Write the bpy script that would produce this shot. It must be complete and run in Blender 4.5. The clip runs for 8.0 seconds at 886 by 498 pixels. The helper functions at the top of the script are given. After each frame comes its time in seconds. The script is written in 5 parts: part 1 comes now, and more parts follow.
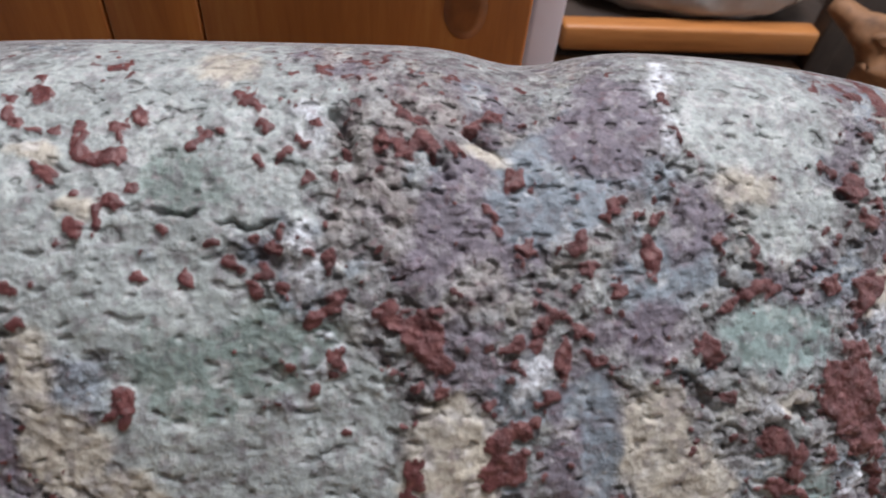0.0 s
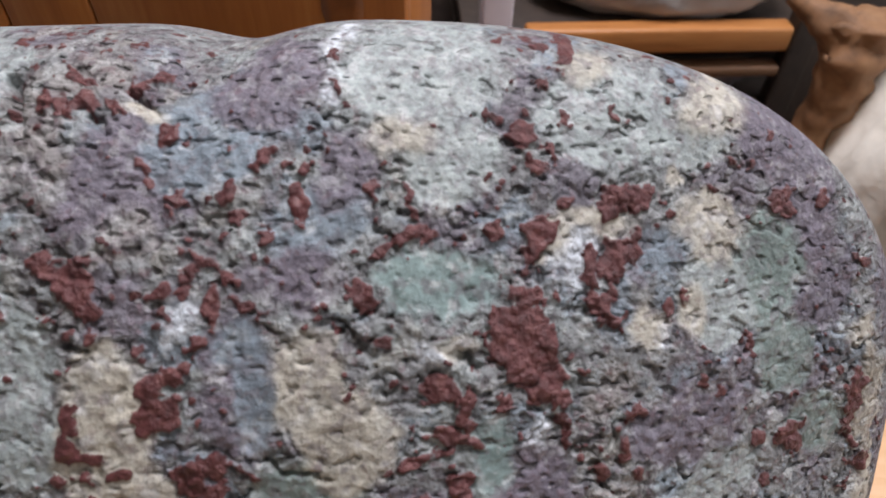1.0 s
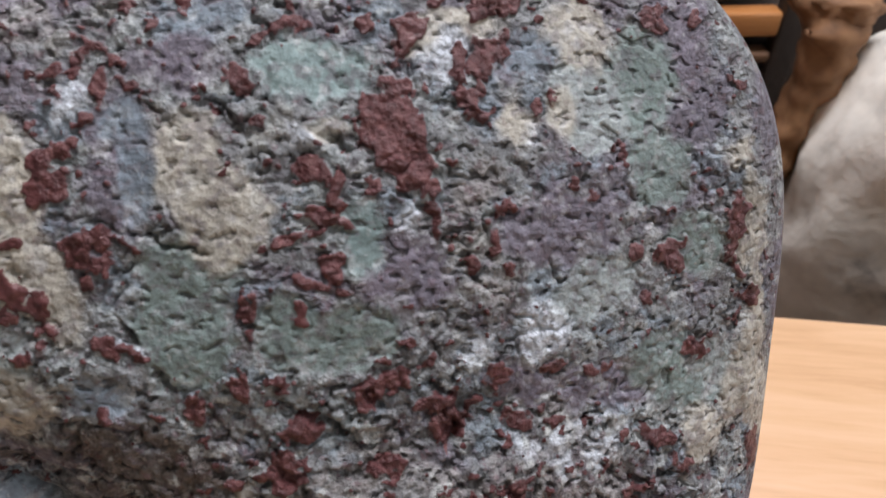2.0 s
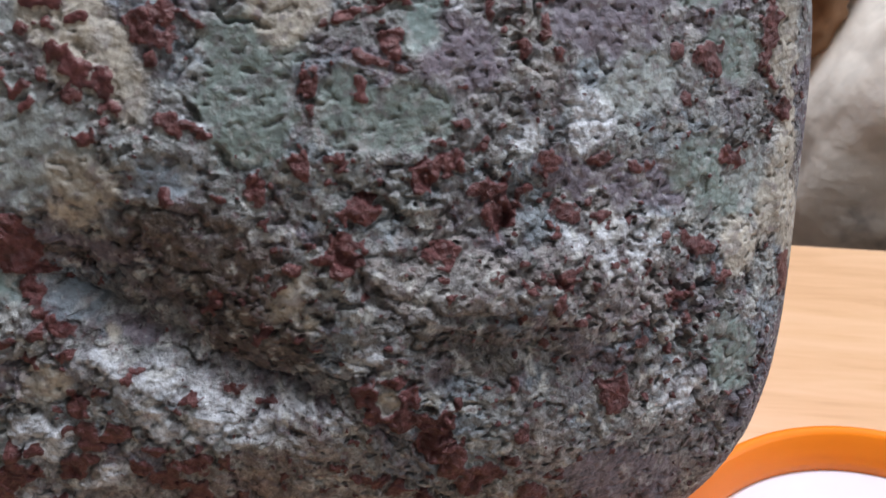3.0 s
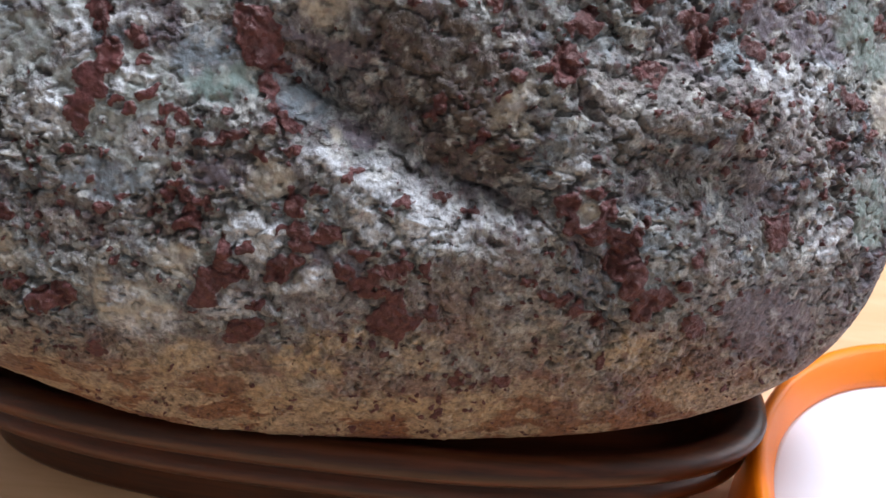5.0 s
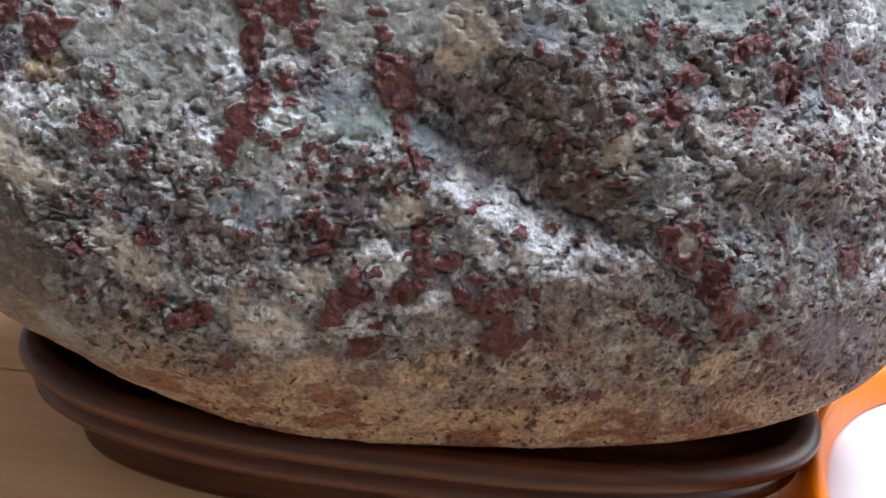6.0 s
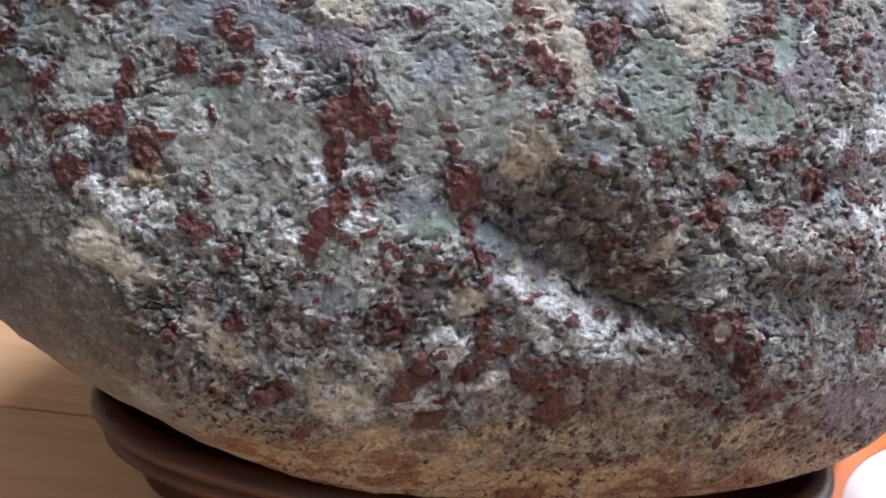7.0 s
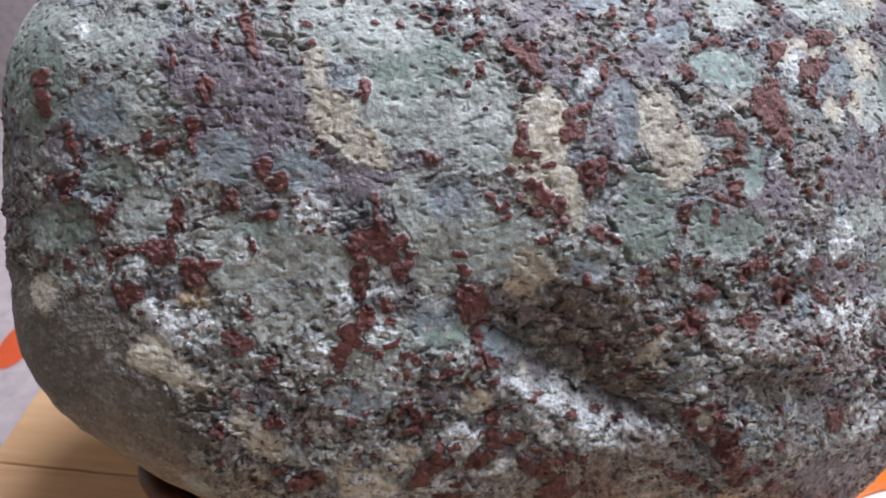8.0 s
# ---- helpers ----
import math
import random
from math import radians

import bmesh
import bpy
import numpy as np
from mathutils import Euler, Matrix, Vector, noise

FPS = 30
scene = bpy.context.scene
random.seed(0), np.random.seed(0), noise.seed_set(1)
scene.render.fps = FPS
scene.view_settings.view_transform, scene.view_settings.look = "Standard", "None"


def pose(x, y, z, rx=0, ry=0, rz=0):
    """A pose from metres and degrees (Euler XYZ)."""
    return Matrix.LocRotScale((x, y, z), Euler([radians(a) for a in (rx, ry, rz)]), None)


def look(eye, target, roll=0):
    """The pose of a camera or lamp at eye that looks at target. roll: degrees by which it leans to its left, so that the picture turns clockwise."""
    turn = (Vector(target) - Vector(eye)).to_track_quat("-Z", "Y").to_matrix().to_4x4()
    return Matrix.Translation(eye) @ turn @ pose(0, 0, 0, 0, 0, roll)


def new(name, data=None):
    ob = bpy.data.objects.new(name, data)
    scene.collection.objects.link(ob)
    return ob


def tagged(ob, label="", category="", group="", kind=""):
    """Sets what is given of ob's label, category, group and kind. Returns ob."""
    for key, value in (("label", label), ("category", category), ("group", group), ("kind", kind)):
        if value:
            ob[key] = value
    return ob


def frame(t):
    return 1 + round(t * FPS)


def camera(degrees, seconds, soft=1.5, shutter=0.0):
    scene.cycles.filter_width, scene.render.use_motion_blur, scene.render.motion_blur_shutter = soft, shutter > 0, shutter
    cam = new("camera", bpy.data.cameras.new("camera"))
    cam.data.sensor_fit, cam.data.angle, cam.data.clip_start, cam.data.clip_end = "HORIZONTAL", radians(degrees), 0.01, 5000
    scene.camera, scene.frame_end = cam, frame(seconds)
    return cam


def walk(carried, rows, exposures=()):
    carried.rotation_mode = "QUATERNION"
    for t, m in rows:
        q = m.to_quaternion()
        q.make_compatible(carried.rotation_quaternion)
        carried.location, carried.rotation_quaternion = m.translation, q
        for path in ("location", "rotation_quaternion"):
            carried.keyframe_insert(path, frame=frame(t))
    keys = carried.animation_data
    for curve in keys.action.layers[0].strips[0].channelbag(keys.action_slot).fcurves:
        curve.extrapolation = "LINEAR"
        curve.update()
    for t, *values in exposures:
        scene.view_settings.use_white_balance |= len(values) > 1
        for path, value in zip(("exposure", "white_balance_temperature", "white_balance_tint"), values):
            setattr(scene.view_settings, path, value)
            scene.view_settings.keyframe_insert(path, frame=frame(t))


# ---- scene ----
cam = camera(65.0, 8.0)
cam.data.dof.use_dof = True
cam.data.dof.focus_distance = 0.205
cam.data.dof.aperture_fstop = 18.0
PATH = [
    (0, (-0.02282, 0.13421, 0.34734), (0.00370, 0.81810, -0.38177), 6.78),
    (0.5, (0.01251, 0.13237, 0.34888), (0.00609, 0.82341, -0.37392), 4.06),
    (1, (0.05543, 0.12701, 0.34284), (0.00817, 0.82990, -0.36689), 1.15),
    (1.5, (0.07753, 0.11634, 0.33409), (0.01083, 0.82910, -0.36414), 0.28),
    (2, (0.09118, 0.08901, 0.31221), (0.00799, 0.81993, -0.36517), -0.15),
    (2.2, (0.09181, 0.07963, 0.30290), (0.00852, 0.81603, -0.36850), -0.06),
    (3.3, (0.07503, 0.04032, 0.26278), (0.02449, 0.79394, -0.39258), 0.77),
    (3.5, (0.07271, 0.03438, 0.25157), (0.02882, 0.79918, -0.39120), 1.17),
    (4, (0.04743, 0.01805, 0.23985), (0.01905, 0.78879, -0.39666), 2.34),
    (4.5, (0.03448, 0.00611, 0.23754), (0.01252, 0.78571, -0.38835), 4.20),
    (5.8, (-0.00312, -0.01563, 0.24679), (-0.01540, 0.77939, -0.35967), 6.32),
    (6, (-0.01190, -0.01736, 0.25080), (-0.01749, 0.77702, -0.35659), 6.49),
    (6.5, (-0.02397, -0.02227, 0.25666), (-0.02309, 0.77472, -0.34733), 6.79),
    (7, (-0.03649, -0.01834, 0.28487), (-0.03189, 0.77253, -0.32710), 6.99),
    (7.5, (-0.03874, -0.01673, 0.30617), (-0.03831, 0.77321, -0.30702), 6.47),
    (8, (-0.04284, -0.01850, 0.33352), (-0.04679, 0.77034, -0.28106), 5.53),
]
walk(cam, [(t, look(eye, target, roll)) for t, eye, target, roll in PATH],
     exposures=[(0, -0.44, 6850, 14), (2.2, -0.46, 6650, 12), (3.5, -0.36, 6450, 11), (4.5, -0.14, 6450, 11), (6, 0.18, 6450, 11), (7.2, 0.16, 6500, 11), (8, 0.03, 6500, 10)])

# ---- light: one large window in the wall to the right, and the sky behind it ----
world = bpy.data.worlds.new("sky")
scene.world = world
world.use_nodes = True
sky = world.node_tree.nodes.new("ShaderNodeTexSky")
sky.sky_type = "NISHITA"
sky.sun_disc = False
sky.sun_elevation, sky.sun_rotation = radians(40), radians(100)
background = world.node_tree.nodes["Background"]
background.inputs["Strength"].default_value = 0.12
world.node_tree.links.new(sky.outputs[0], background.inputs["Color"])


def window_light(name, place, target, wide, high, watts, colour):
    lamp = bpy.data.lights.new(name, "AREA")
    lamp.shape, lamp.size, lamp.size_y, lamp.energy, lamp.color = "RECTANGLE", wide, high, watts, colour
    ob = new(name, lamp)
    ob.matrix_world = look(place, target)
    return ob


window_light("window_daylight", (2.05, 0.35, 1.05), (0.0, 0.15, 0.1), 1.9, 1.2, 24.0, (0.88, 0.92, 1.0))
window_light("ceiling_light_glow", (0.18, 0.62, 1.58), (0.0, 0.15, 0.0), 0.5, 0.5, 48.0, (0.915, 0.922, 1.0))


# ---- materials ----
def material(name, rough=0.6, metal=0.0, colour=(0.5, 0.5, 0.5)):
    m = bpy.data.materials.new(name)
    m.use_nodes = True
    b = m.node_tree.nodes["Principled BSDF"]
    b.inputs["Roughness"].default_value, b.inputs["Metallic"].default_value = rough, metal
    b.inputs["Base Color"].default_value = (*colour, 1)
    return m, m.node_tree, b


def node(tree, kind, **inputs):
    n = tree.nodes.new("ShaderNode" + kind)
    for key, value in inputs.items():
        n.inputs[key.replace("_", " ")].default_value = value
    return n


def ramp(tree, source, stops):
    r = tree.nodes.new("ShaderNodeValToRGB")
    while len(r.color_ramp.elements) < len(stops):
        r.color_ramp.elements.new(0.5)
    for e, (p, c) in zip(r.color_ramp.elements, stops):
        e.position, e.color = p, (*c, 1)
    tree.links.new(source, r.inputs[0])
    return r.outputs[0]


def bump(tree, bsdf, source, strength, distance):
    b = node(tree, "Bump", Strength=strength, Distance=distance)
    tree.links.new(source, b.inputs["Height"])
    tree.links.new(b.outputs[0], bsdf.inputs["Normal"])


def coords(tree, scale):
    c, m = tree.nodes.new("ShaderNodeTexCoord"), tree.nodes.new("ShaderNodeMapping")
    m.inputs["Scale"].default_value = scale
    tree.links.new(c.outputs["Object"], m.inputs["Vector"])
    return m.outputs[0]


def wood(name, dark, mid, light, grain=(3.0, 40.0, 40.0), rough=0.5, relief=0.15):
    """Streaky wood: long grain along local x, with slow changes of tone."""
    m, t, b = material(name, rough)
    fine = node(t, "TexNoise", Scale=6.0, Detail=8.0, Roughness=0.65, Distortion=0.4)
    slow = node(t, "TexNoise", Scale=1.2, Detail=3.0, Distortion=1.5)
    t.links.new(coords(t, grain), fine.inputs["Vector"])
    t.links.new(coords(t, tuple(g * 0.35 for g in grain)), slow.inputs["Vector"])
    mix = node(t, "Math", )
    mix.operation = "MULTIPLY_ADD"
    mix.inputs[1].default_value = 0.55
    t.links.new(fine.outputs["Fac"], mix.inputs[0])
    half = node(t, "Math")
    half.operation = "MULTIPLY"
    half.inputs[1].default_value = 0.5
    t.links.new(slow.outputs["Fac"], half.inputs[0])
    t.links.new(half.outputs[0], mix.inputs[2])
    t.links.new(ramp(t, mix.outputs[0], [(0.36, dark), (0.52, mid), (0.68, light)]), b.inputs["Base Color"])
    bump(t, b, fine.outputs["Fac"], relief, 0.002)
    return m


def mottled(name, colours, scale, rough=0.7, relief=0.4, distance=0.003):
    m, t, b = material(name, rough)
    n = node(t, "TexNoise", Scale=scale, Detail=8.0, Roughness=0.62)
    t.links.new(coords(t, (1, 1, 1)), n.inputs["Vector"])
    t.links.new(ramp(t, n.outputs["Fac"], [(0.3 + 0.4 * i / (len(colours) - 1), c) for i, c in enumerate(colours)]), b.inputs["Base Color"])
    fine = node(t, "TexNoise", Scale=scale * 9, Detail=5.0)
    t.links.new(coords(t, (1, 1, 1)), fine.inputs["Vector"])
    bump(t, b, fine.outputs["Fac"], relief, distance)
    return m


TABLE = wood("pale_table_wood", (0.50, 0.29, 0.155), (0.62, 0.39, 0.22), (0.68, 0.45, 0.275), (2.0, 24.0, 24.0), 0.42, 0.05)
PINE = wood("orange_pine", (0.24, 0.075, 0.014), (0.32, 0.108, 0.022), (0.40, 0.16, 0.038), (30.0, 30.0, 2.5), 0.45, 0.05)
RAIL = wood("orange_rail_wood", (0.25, 0.09, 0.025), (0.42, 0.17, 0.05), (0.50, 0.22, 0.07), (3.0, 40.0, 40.0), 0.45)
BROWN_RAIL = wood("brown_rail_wood", (0.08, 0.04, 0.02), (0.14, 0.07, 0.035), (0.2, 0.1, 0.05), (3.0, 40.0, 40.0), 0.5)
STAND = wood("dark_polished_rosewood", (0.008, 0.0022, 0.0012), (0.036, 0.009, 0.0035), (0.11, 0.028, 0.009), (3.0, 30.0, 60.0), 0.33, 0.1)
ROOT = wood("brown_root_wood", (0.07, 0.035, 0.016), (0.22, 0.11, 0.05), (0.33, 0.18, 0.085), (8.0, 8.0, 8.0), 0.7, 0.5)
KNOT = mottled("dark_knot", [(0.15, 0.05, 0.014), (0.20, 0.066, 0.017), (0.25, 0.085, 0.02)], 60.0, 0.45, 0.1)
DARK = mottled("dark_stained_wood", [(0.012, 0.008, 0.006), (0.03, 0.02, 0.015), (0.05, 0.032, 0.022)], 12.0, 0.6)
ORANGE = mottled("orange_plastic", [(0.82, 0.19, 0.003), (0.86, 0.21, 0.004), (0.88, 0.23, 0.006)], 8.0, 0.35, 0.05, 0.0005)
WHITE = mottled("white_liner_card", [(0.60, 0.60, 0.67), (0.63, 0.63, 0.70), (0.65, 0.65, 0.72)], 20.0, 0.6, 0.05, 0.0005)
POST = mottled("pale_lilac_paint", [(0.60, 0.56, 0.62), (0.66, 0.62, 0.68), (0.70, 0.66, 0.72)], 10.0, 0.5, 0.1)
PALE_STONE = mottled("pale_grey_stone", [(0.12, 0.125, 0.13), (0.66, 0.64, 0.58), (0.82, 0.79, 0.71), (0.84, 0.82, 0.76)], 9.0, 0.7, 0.5)
GREY_STONE = mottled("light_grey_stone", [(0.20, 0.20, 0.20), (0.38, 0.37, 0.36), (0.48, 0.47, 0.46)], 14.0, 0.7, 0.5)
DUSKY_STONE = mottled("dusky_blue_stone", [(0.10, 0.10, 0.13), (0.18, 0.17, 0.20), (0.30, 0.26, 0.26)], 14.0, 0.7, 0.5)
FABRIC = mottled("lilac_grey_fabric", [(0.34, 0.30, 0.33), (0.44, 0.39, 0.42), (0.50, 0.46, 0.48)], 60.0, 0.9, 0.6)
RED_PRINT = mottled("orange_red_print", [(0.55, 0.07, 0.02), (0.62, 0.10, 0.03)], 30.0, 0.8, 0.2)
WALL = mottled("warm_white_wall_paint", [(0.62, 0.60, 0.56), (0.66, 0.64, 0.60), (0.70, 0.68, 0.64)], 3.0, 0.85, 0.1)
FLOOR = wood("brown_floor_wood", (0.12, 0.07, 0.04), (0.2, 0.12, 0.07), (0.27, 0.17, 0.1), (1.0, 12.0, 12.0), 0.5)


# ---- building blocks ----
def link(name, bm, mat, parent=None, smooth=True):
    me = bpy.data.meshes.new(name)
    bm.to_mesh(me)
    bm.free()
    me.materials.append(mat)
    if smooth:
        me.polygons.foreach_set("use_smooth", [True] * len(me.polygons))
    ob = new(name, me)
    if parent is not None:
        ob.parent = parent
    return ob


def part(name, bm, mat, parent, label=""):
    return tagged(link(name, bm, mat, parent), label=label)


def box(x0, x1, y0, y1, z0, z1, bevel=0.0, segments=3):
    bm = bmesh.new()
    bmesh.ops.create_cube(bm, size=1.0)
    bmesh.ops.scale(bm, vec=(x1 - x0, y1 - y0, z1 - z0), verts=bm.verts)
    bmesh.ops.translate(bm, vec=((x0 + x1) / 2, (y0 + y1) / 2, (z0 + z1) / 2), verts=bm.verts)
    if bevel:
        bmesh.ops.bevel(bm, geom=bm.edges[:], offset=bevel, segments=segments, profile=0.5, affect="EDGES")
    return bm


def lathe(profile, around=96, stretch=(1.0, 1.0), power=2.0):
    """Turns a closed or open profile of (radius, height) into a ring; stretch and power make it an oval."""
    bm = bmesh.new()
    rings = []
    for r, z in profile:
        ring = []
        for i in range(around):
            a = 2 * math.pi * i / around
            c, s = math.cos(a), math.sin(a)
            k = (abs(c) ** power + abs(s) ** power) ** (-1 / power)
            ring.append(bm.verts.new((c * k * (stretch[0] + r), s * k * (stretch[1] + r), z)))
        rings.append(ring)
    for a, b in zip(rings, rings[1:]):
        for i in range(around):
            j = (i + 1) % around
            bm.faces.new((a[i], a[j], b[j], b[i]))
    return bm, rings


def boulder(seed, size, rough=0.12, power=2.6, detail=5):
    """A water-worn stone with a flattened foot, its base at z = 0."""
    bm = bmesh.new()
    bmesh.ops.create_icosphere(bm, subdivisions=detail, radius=1.0)
    off = Vector((seed * 7.3, seed * 3.1, seed * 5.7))
    for v in bm.verts:
        d = v.co.normalized()
        k = (abs(d.x) ** power + abs(d.y) ** power + abs(d.z) ** power) ** (-1 / power)
        n = noise.fractal(d * 1.3 + off, 0.9, 2.0, 5) * rough + noise.fractal(d * 6 + off, 0.8, 2.1, 4) * rough * 0.15
        p = d * k * (1 + n)
        v.co = Vector((p.x * size[0], p.y * size[1], max(p.z, -0.8) * size[2] + 0.8 * size[2]))
    return bm


# ---- room ----
def setting(name, bm, mat, label):
    return tagged(link(name, bm, mat, None, False), label=label, category=name.split("_")[0], kind="structure")


setting("floor", box(-2.2, 2.2, -2.2, 2.2, -0.80, -0.75), FLOOR, "brown wooden floor of the room")
setting("ceiling", box(-2.2, 2.2, -2.2, 2.2, 1.65, 1.75), WALL, "plain white painted room ceiling")
setting("wall_north", box(-2.2, 2.2, 2.1, 2.2, -0.75, 1.65), WALL, "warm white painted wall behind the shelves")
setting("wall_south", box(-2.2, 2.2, -2.2, -2.1, -0.75, 1.65), WALL, "warm white painted wall of the room")
setting("wall_west", box(-2.2, -2.1, -2.1, 2.1, -0.75, 1.65), WALL, "warm white painted wall of the room")
east = new("wall_east")
tagged(east, label="warm white painted wall with a window opening", category="wall", kind="structure")
for k, (y0, y1, z0, z1) in enumerate([(-2.1, 2.1, -0.75, 0.40), (-2.1, -1.2, 0.40, 1.65), (0.8, 2.1, 0.40, 1.65)]):
    part("wall_panel", box(2.1, 2.2, y0, y1, z0, z1), WALL, east)


# ---- table ----
def table():
    top = tagged(new("table"), label="pale peach-coloured wooden table with fine straight grain", category="table")
    y = -0.404
    for w in (0.20, 0.21, 0.195, 0.207):
        part("plank", box(-0.286, 0.95, y + 0.0003, y + w - 0.0003, -0.048, -0.020, 0.0015, 2), TABLE, top)
        y += w
    for x in (-0.22, 0.89):
        for yy in (-0.36, 0.33):
            part("leg", box(x - 0.028, x + 0.028, yy - 0.028, yy + 0.028, -0.75, -0.0485, 0.004), TABLE, top)
    return top


table()


# ---- carved stand under the stone ----
def stone_stand():
    stand = tagged(new("stone_stand"), label="dark polished carved wooden stand under the stone", category="stand")
    cx, cy, oval = -0.0165, 0.182, (0.160, 0.047)
    rim = [(-0.034, 0.018), (-0.022, 0.020), (-0.011, 0.030), (-0.0065, 0.0385), (-0.0035, 0.0405), (0.0000, 0.0405), (0.0030, 0.0390), (0.0042, 0.0358), (0.0036, 0.0322),
           (0.0008, 0.0292), (-0.0022, 0.0276), (-0.0034, 0.0262), (-0.0030, 0.0248), (0.0002, 0.0236), (0.0024, 0.0215), (0.0026, 0.0180), (0.0008, 0.0148), (-0.0030, 0.0128), (-0.0060, 0.0120)]
    bm, rings = lathe(rim, 160, oval, 2.5)
    bmesh.ops.contextual_create(bm, geom=rings[0])
    bmesh.ops.translate(bm, vec=(cx, cy, 0), verts=bm.verts)
    part("moulded_rim", bm, STAND, stand, "glossy double-moulded dark rim")
    foot = [(-0.004, 0.0119), (-0.0085, 0.0112), (-0.0125, 0.0090), (-0.0142, 0.0055), (-0.0138, 0.0000), (-0.0120, -0.0080), (-0.0098, -0.0150), (-0.0085, -0.0182), (-0.0086, -0.0200)]
    bm, rings = lathe(foot, 160, oval, 2.5)
    bmesh.ops.contextual_create(bm, geom=rings[-1])
    bmesh.ops.translate(bm, vec=(cx, cy, 0), verts=bm.verts)
    part("foot", bm, STAND, stand, "recessed dark carved foot")
    return stand


stone_stand()


# ---- orange tray ----
def round_tray():
    tray = tagged(new("round_tray"), label="round orange plastic tray with a white inside, on the table", category="tray")
    R = 0.0965
    prof = [(-0.0115, 0.0145), (-0.0108, 0.0205), (-0.0088, 0.0222), (-0.0080, 0.0262), (-0.0056, 0.0280), (-0.0048, 0.0306), (-0.0024, 0.0322), (-0.0006, 0.0316), (0.0002, 0.0295),
            (-0.0004, 0.0200), (-0.0030, -0.0120), (-0.0060, -0.0200)]
    bm, rings = lathe(prof, 128, (R, R))
    bmesh.ops.contextual_create(bm, geom=rings[-1])
    part("rim", bm, ORANGE, tray, "stepped orange plastic rim")
    bm, rings = lathe([(-0.0114, 0.0120), (-0.0114, 0.0155), (-0.0130, 0.0160)], 128, (R, R))
    bmesh.ops.contextual_create(bm, geom=rings[0])
    bmesh.ops.contextual_create(bm, geom=rings[-1])
    part("inside", bm, WHITE, tray, "flat white inside")
    bm, rings = lathe([(0.0, 0.0161), (-0.0006, 0.0164)], 20, (0.0018, 0.0010))
    bmesh.ops.contextual_create(bm, geom=rings[-1])
    bmesh.ops.translate(bm, vec=(-0.011, 0.060, 0), verts=bm.verts)
    part("scuff", bm, DARK, tray, "small dark scuff")
    tray.matrix_world = pose(0.2330, 0.1340, 0)
    return tray


round_tray()


# ---- things behind the table ----
def pine_cabinet():
    cab = tagged(new("pine_cabinet"), label="orange varnished pine cabinet with a dark knot, behind the table", category="cabinet")
    x = 0.0165
    for w in (0.153, 0.045, 0.112):
        part("board", box(x - w, x - 0.0006, 0.430, 0.448, -0.75, 0.45, 0.0015, 2), PINE, cab)
        x -= w
    part("side_panel", box(-0.002, 0.0155, 0.4485, 0.56, -0.75, 0.45, 0.001, 2), PINE, cab)
    bm, rings = lathe([(0.0, -0.001), (0.0, 0.0006), (-0.005, 0.0009), (-0.008, 0.0006)], 32, (0.010, 0.015))
    bmesh.ops.contextual_create(bm, geom=rings[-1])
    knot = part("knot", bm, KNOT, cab, "dark brown knot in the pine")
    knot.matrix_world = pose(-0.014, 0.430, 0.192, 90, 0, 0)
    return cab


pine_cabinet()


def rack():
    r = tagged(new("shelf_rack"), label="slatted orange wooden rack with a pale post behind the table", category="shelf")
    part("post", box(-0.053, -0.028, -0.075, -0.050, -0.75, 0.45, 0.002), POST, r, "pale lilac upright post")
    part("side_bracket", box(-0.047, -0.034, -0.0495, 0.20, -0.30, -0.27, 0.002), DARK, r)
    for z, depth, mat in ((0.009, 0.013, RAIL), (-0.026, 0.006, BROWN_RAIL), (-0.074, 0.007, BROWN_RAIL), (-0.20, 0.010, BROWN_RAIL)):
        part("rail", box(0.0, 0.262, 0.0, 0.022, z - depth, z + depth, 0.004), mat, r)
        part("board", box(-0.06, 0.30, 0.0225, 0.20, z - 0.005, z + 0.007, 0.002), DARK, r)
    part("back_panel", box(-0.42, 1.05, 0.201, 0.215, -0.75, 0.45), DARK, r, "dark stained back panel")
    part("end_post", box(0.263, 0.288, 0.0, 0.022, -0.75, 0.45, 0.002), DARK, r, "dark end post")
    r.matrix_world = pose(0.090, 0.74, 0, 0, 0, 8)
    return r


rack()


def bench():
    b = tagged(new("low_bench"), label="low dark wooden bench carrying a pale stone", category="bench")
    part("top", box(0.29, 0.95, 0.50, 0.735, -0.31, -0.28, 0.003), DARK, b)
    for x in (0.33, 0.91):
        part("leg", box(x - 0.025, x + 0.025, 0.52, 0.715, -0.75, -0.3105, 0.003), DARK, b)
    return b


bench()


def loose_stone(name, seed, size, place, mat, label, turn=0.0):
    ob = tagged(link(name, boulder(seed, size), mat), label=label, category="stone")
    ob.matrix_world = pose(*place, 0, 0, turn)
    return ob


loose_stone("shelf_stone", 3, (0.125, 0.07, 0.055), (0.215, 0.842, 0.0165), GREY_STONE, "pale grey rounded stone lying on the slatted rack")
loose_stone("shelf_pebble", 5, (0.05, 0.04, 0.018), (0.29, 0.84, -0.0665), DUSKY_STONE, "small dusky pinkish stone lying on the rack")
loose_stone("display_stone", 8, (0.185, 0.10, 0.215), (0.540, 0.632, -0.28), PALE_STONE, "large pale grey mottled stone standing on the low bench")


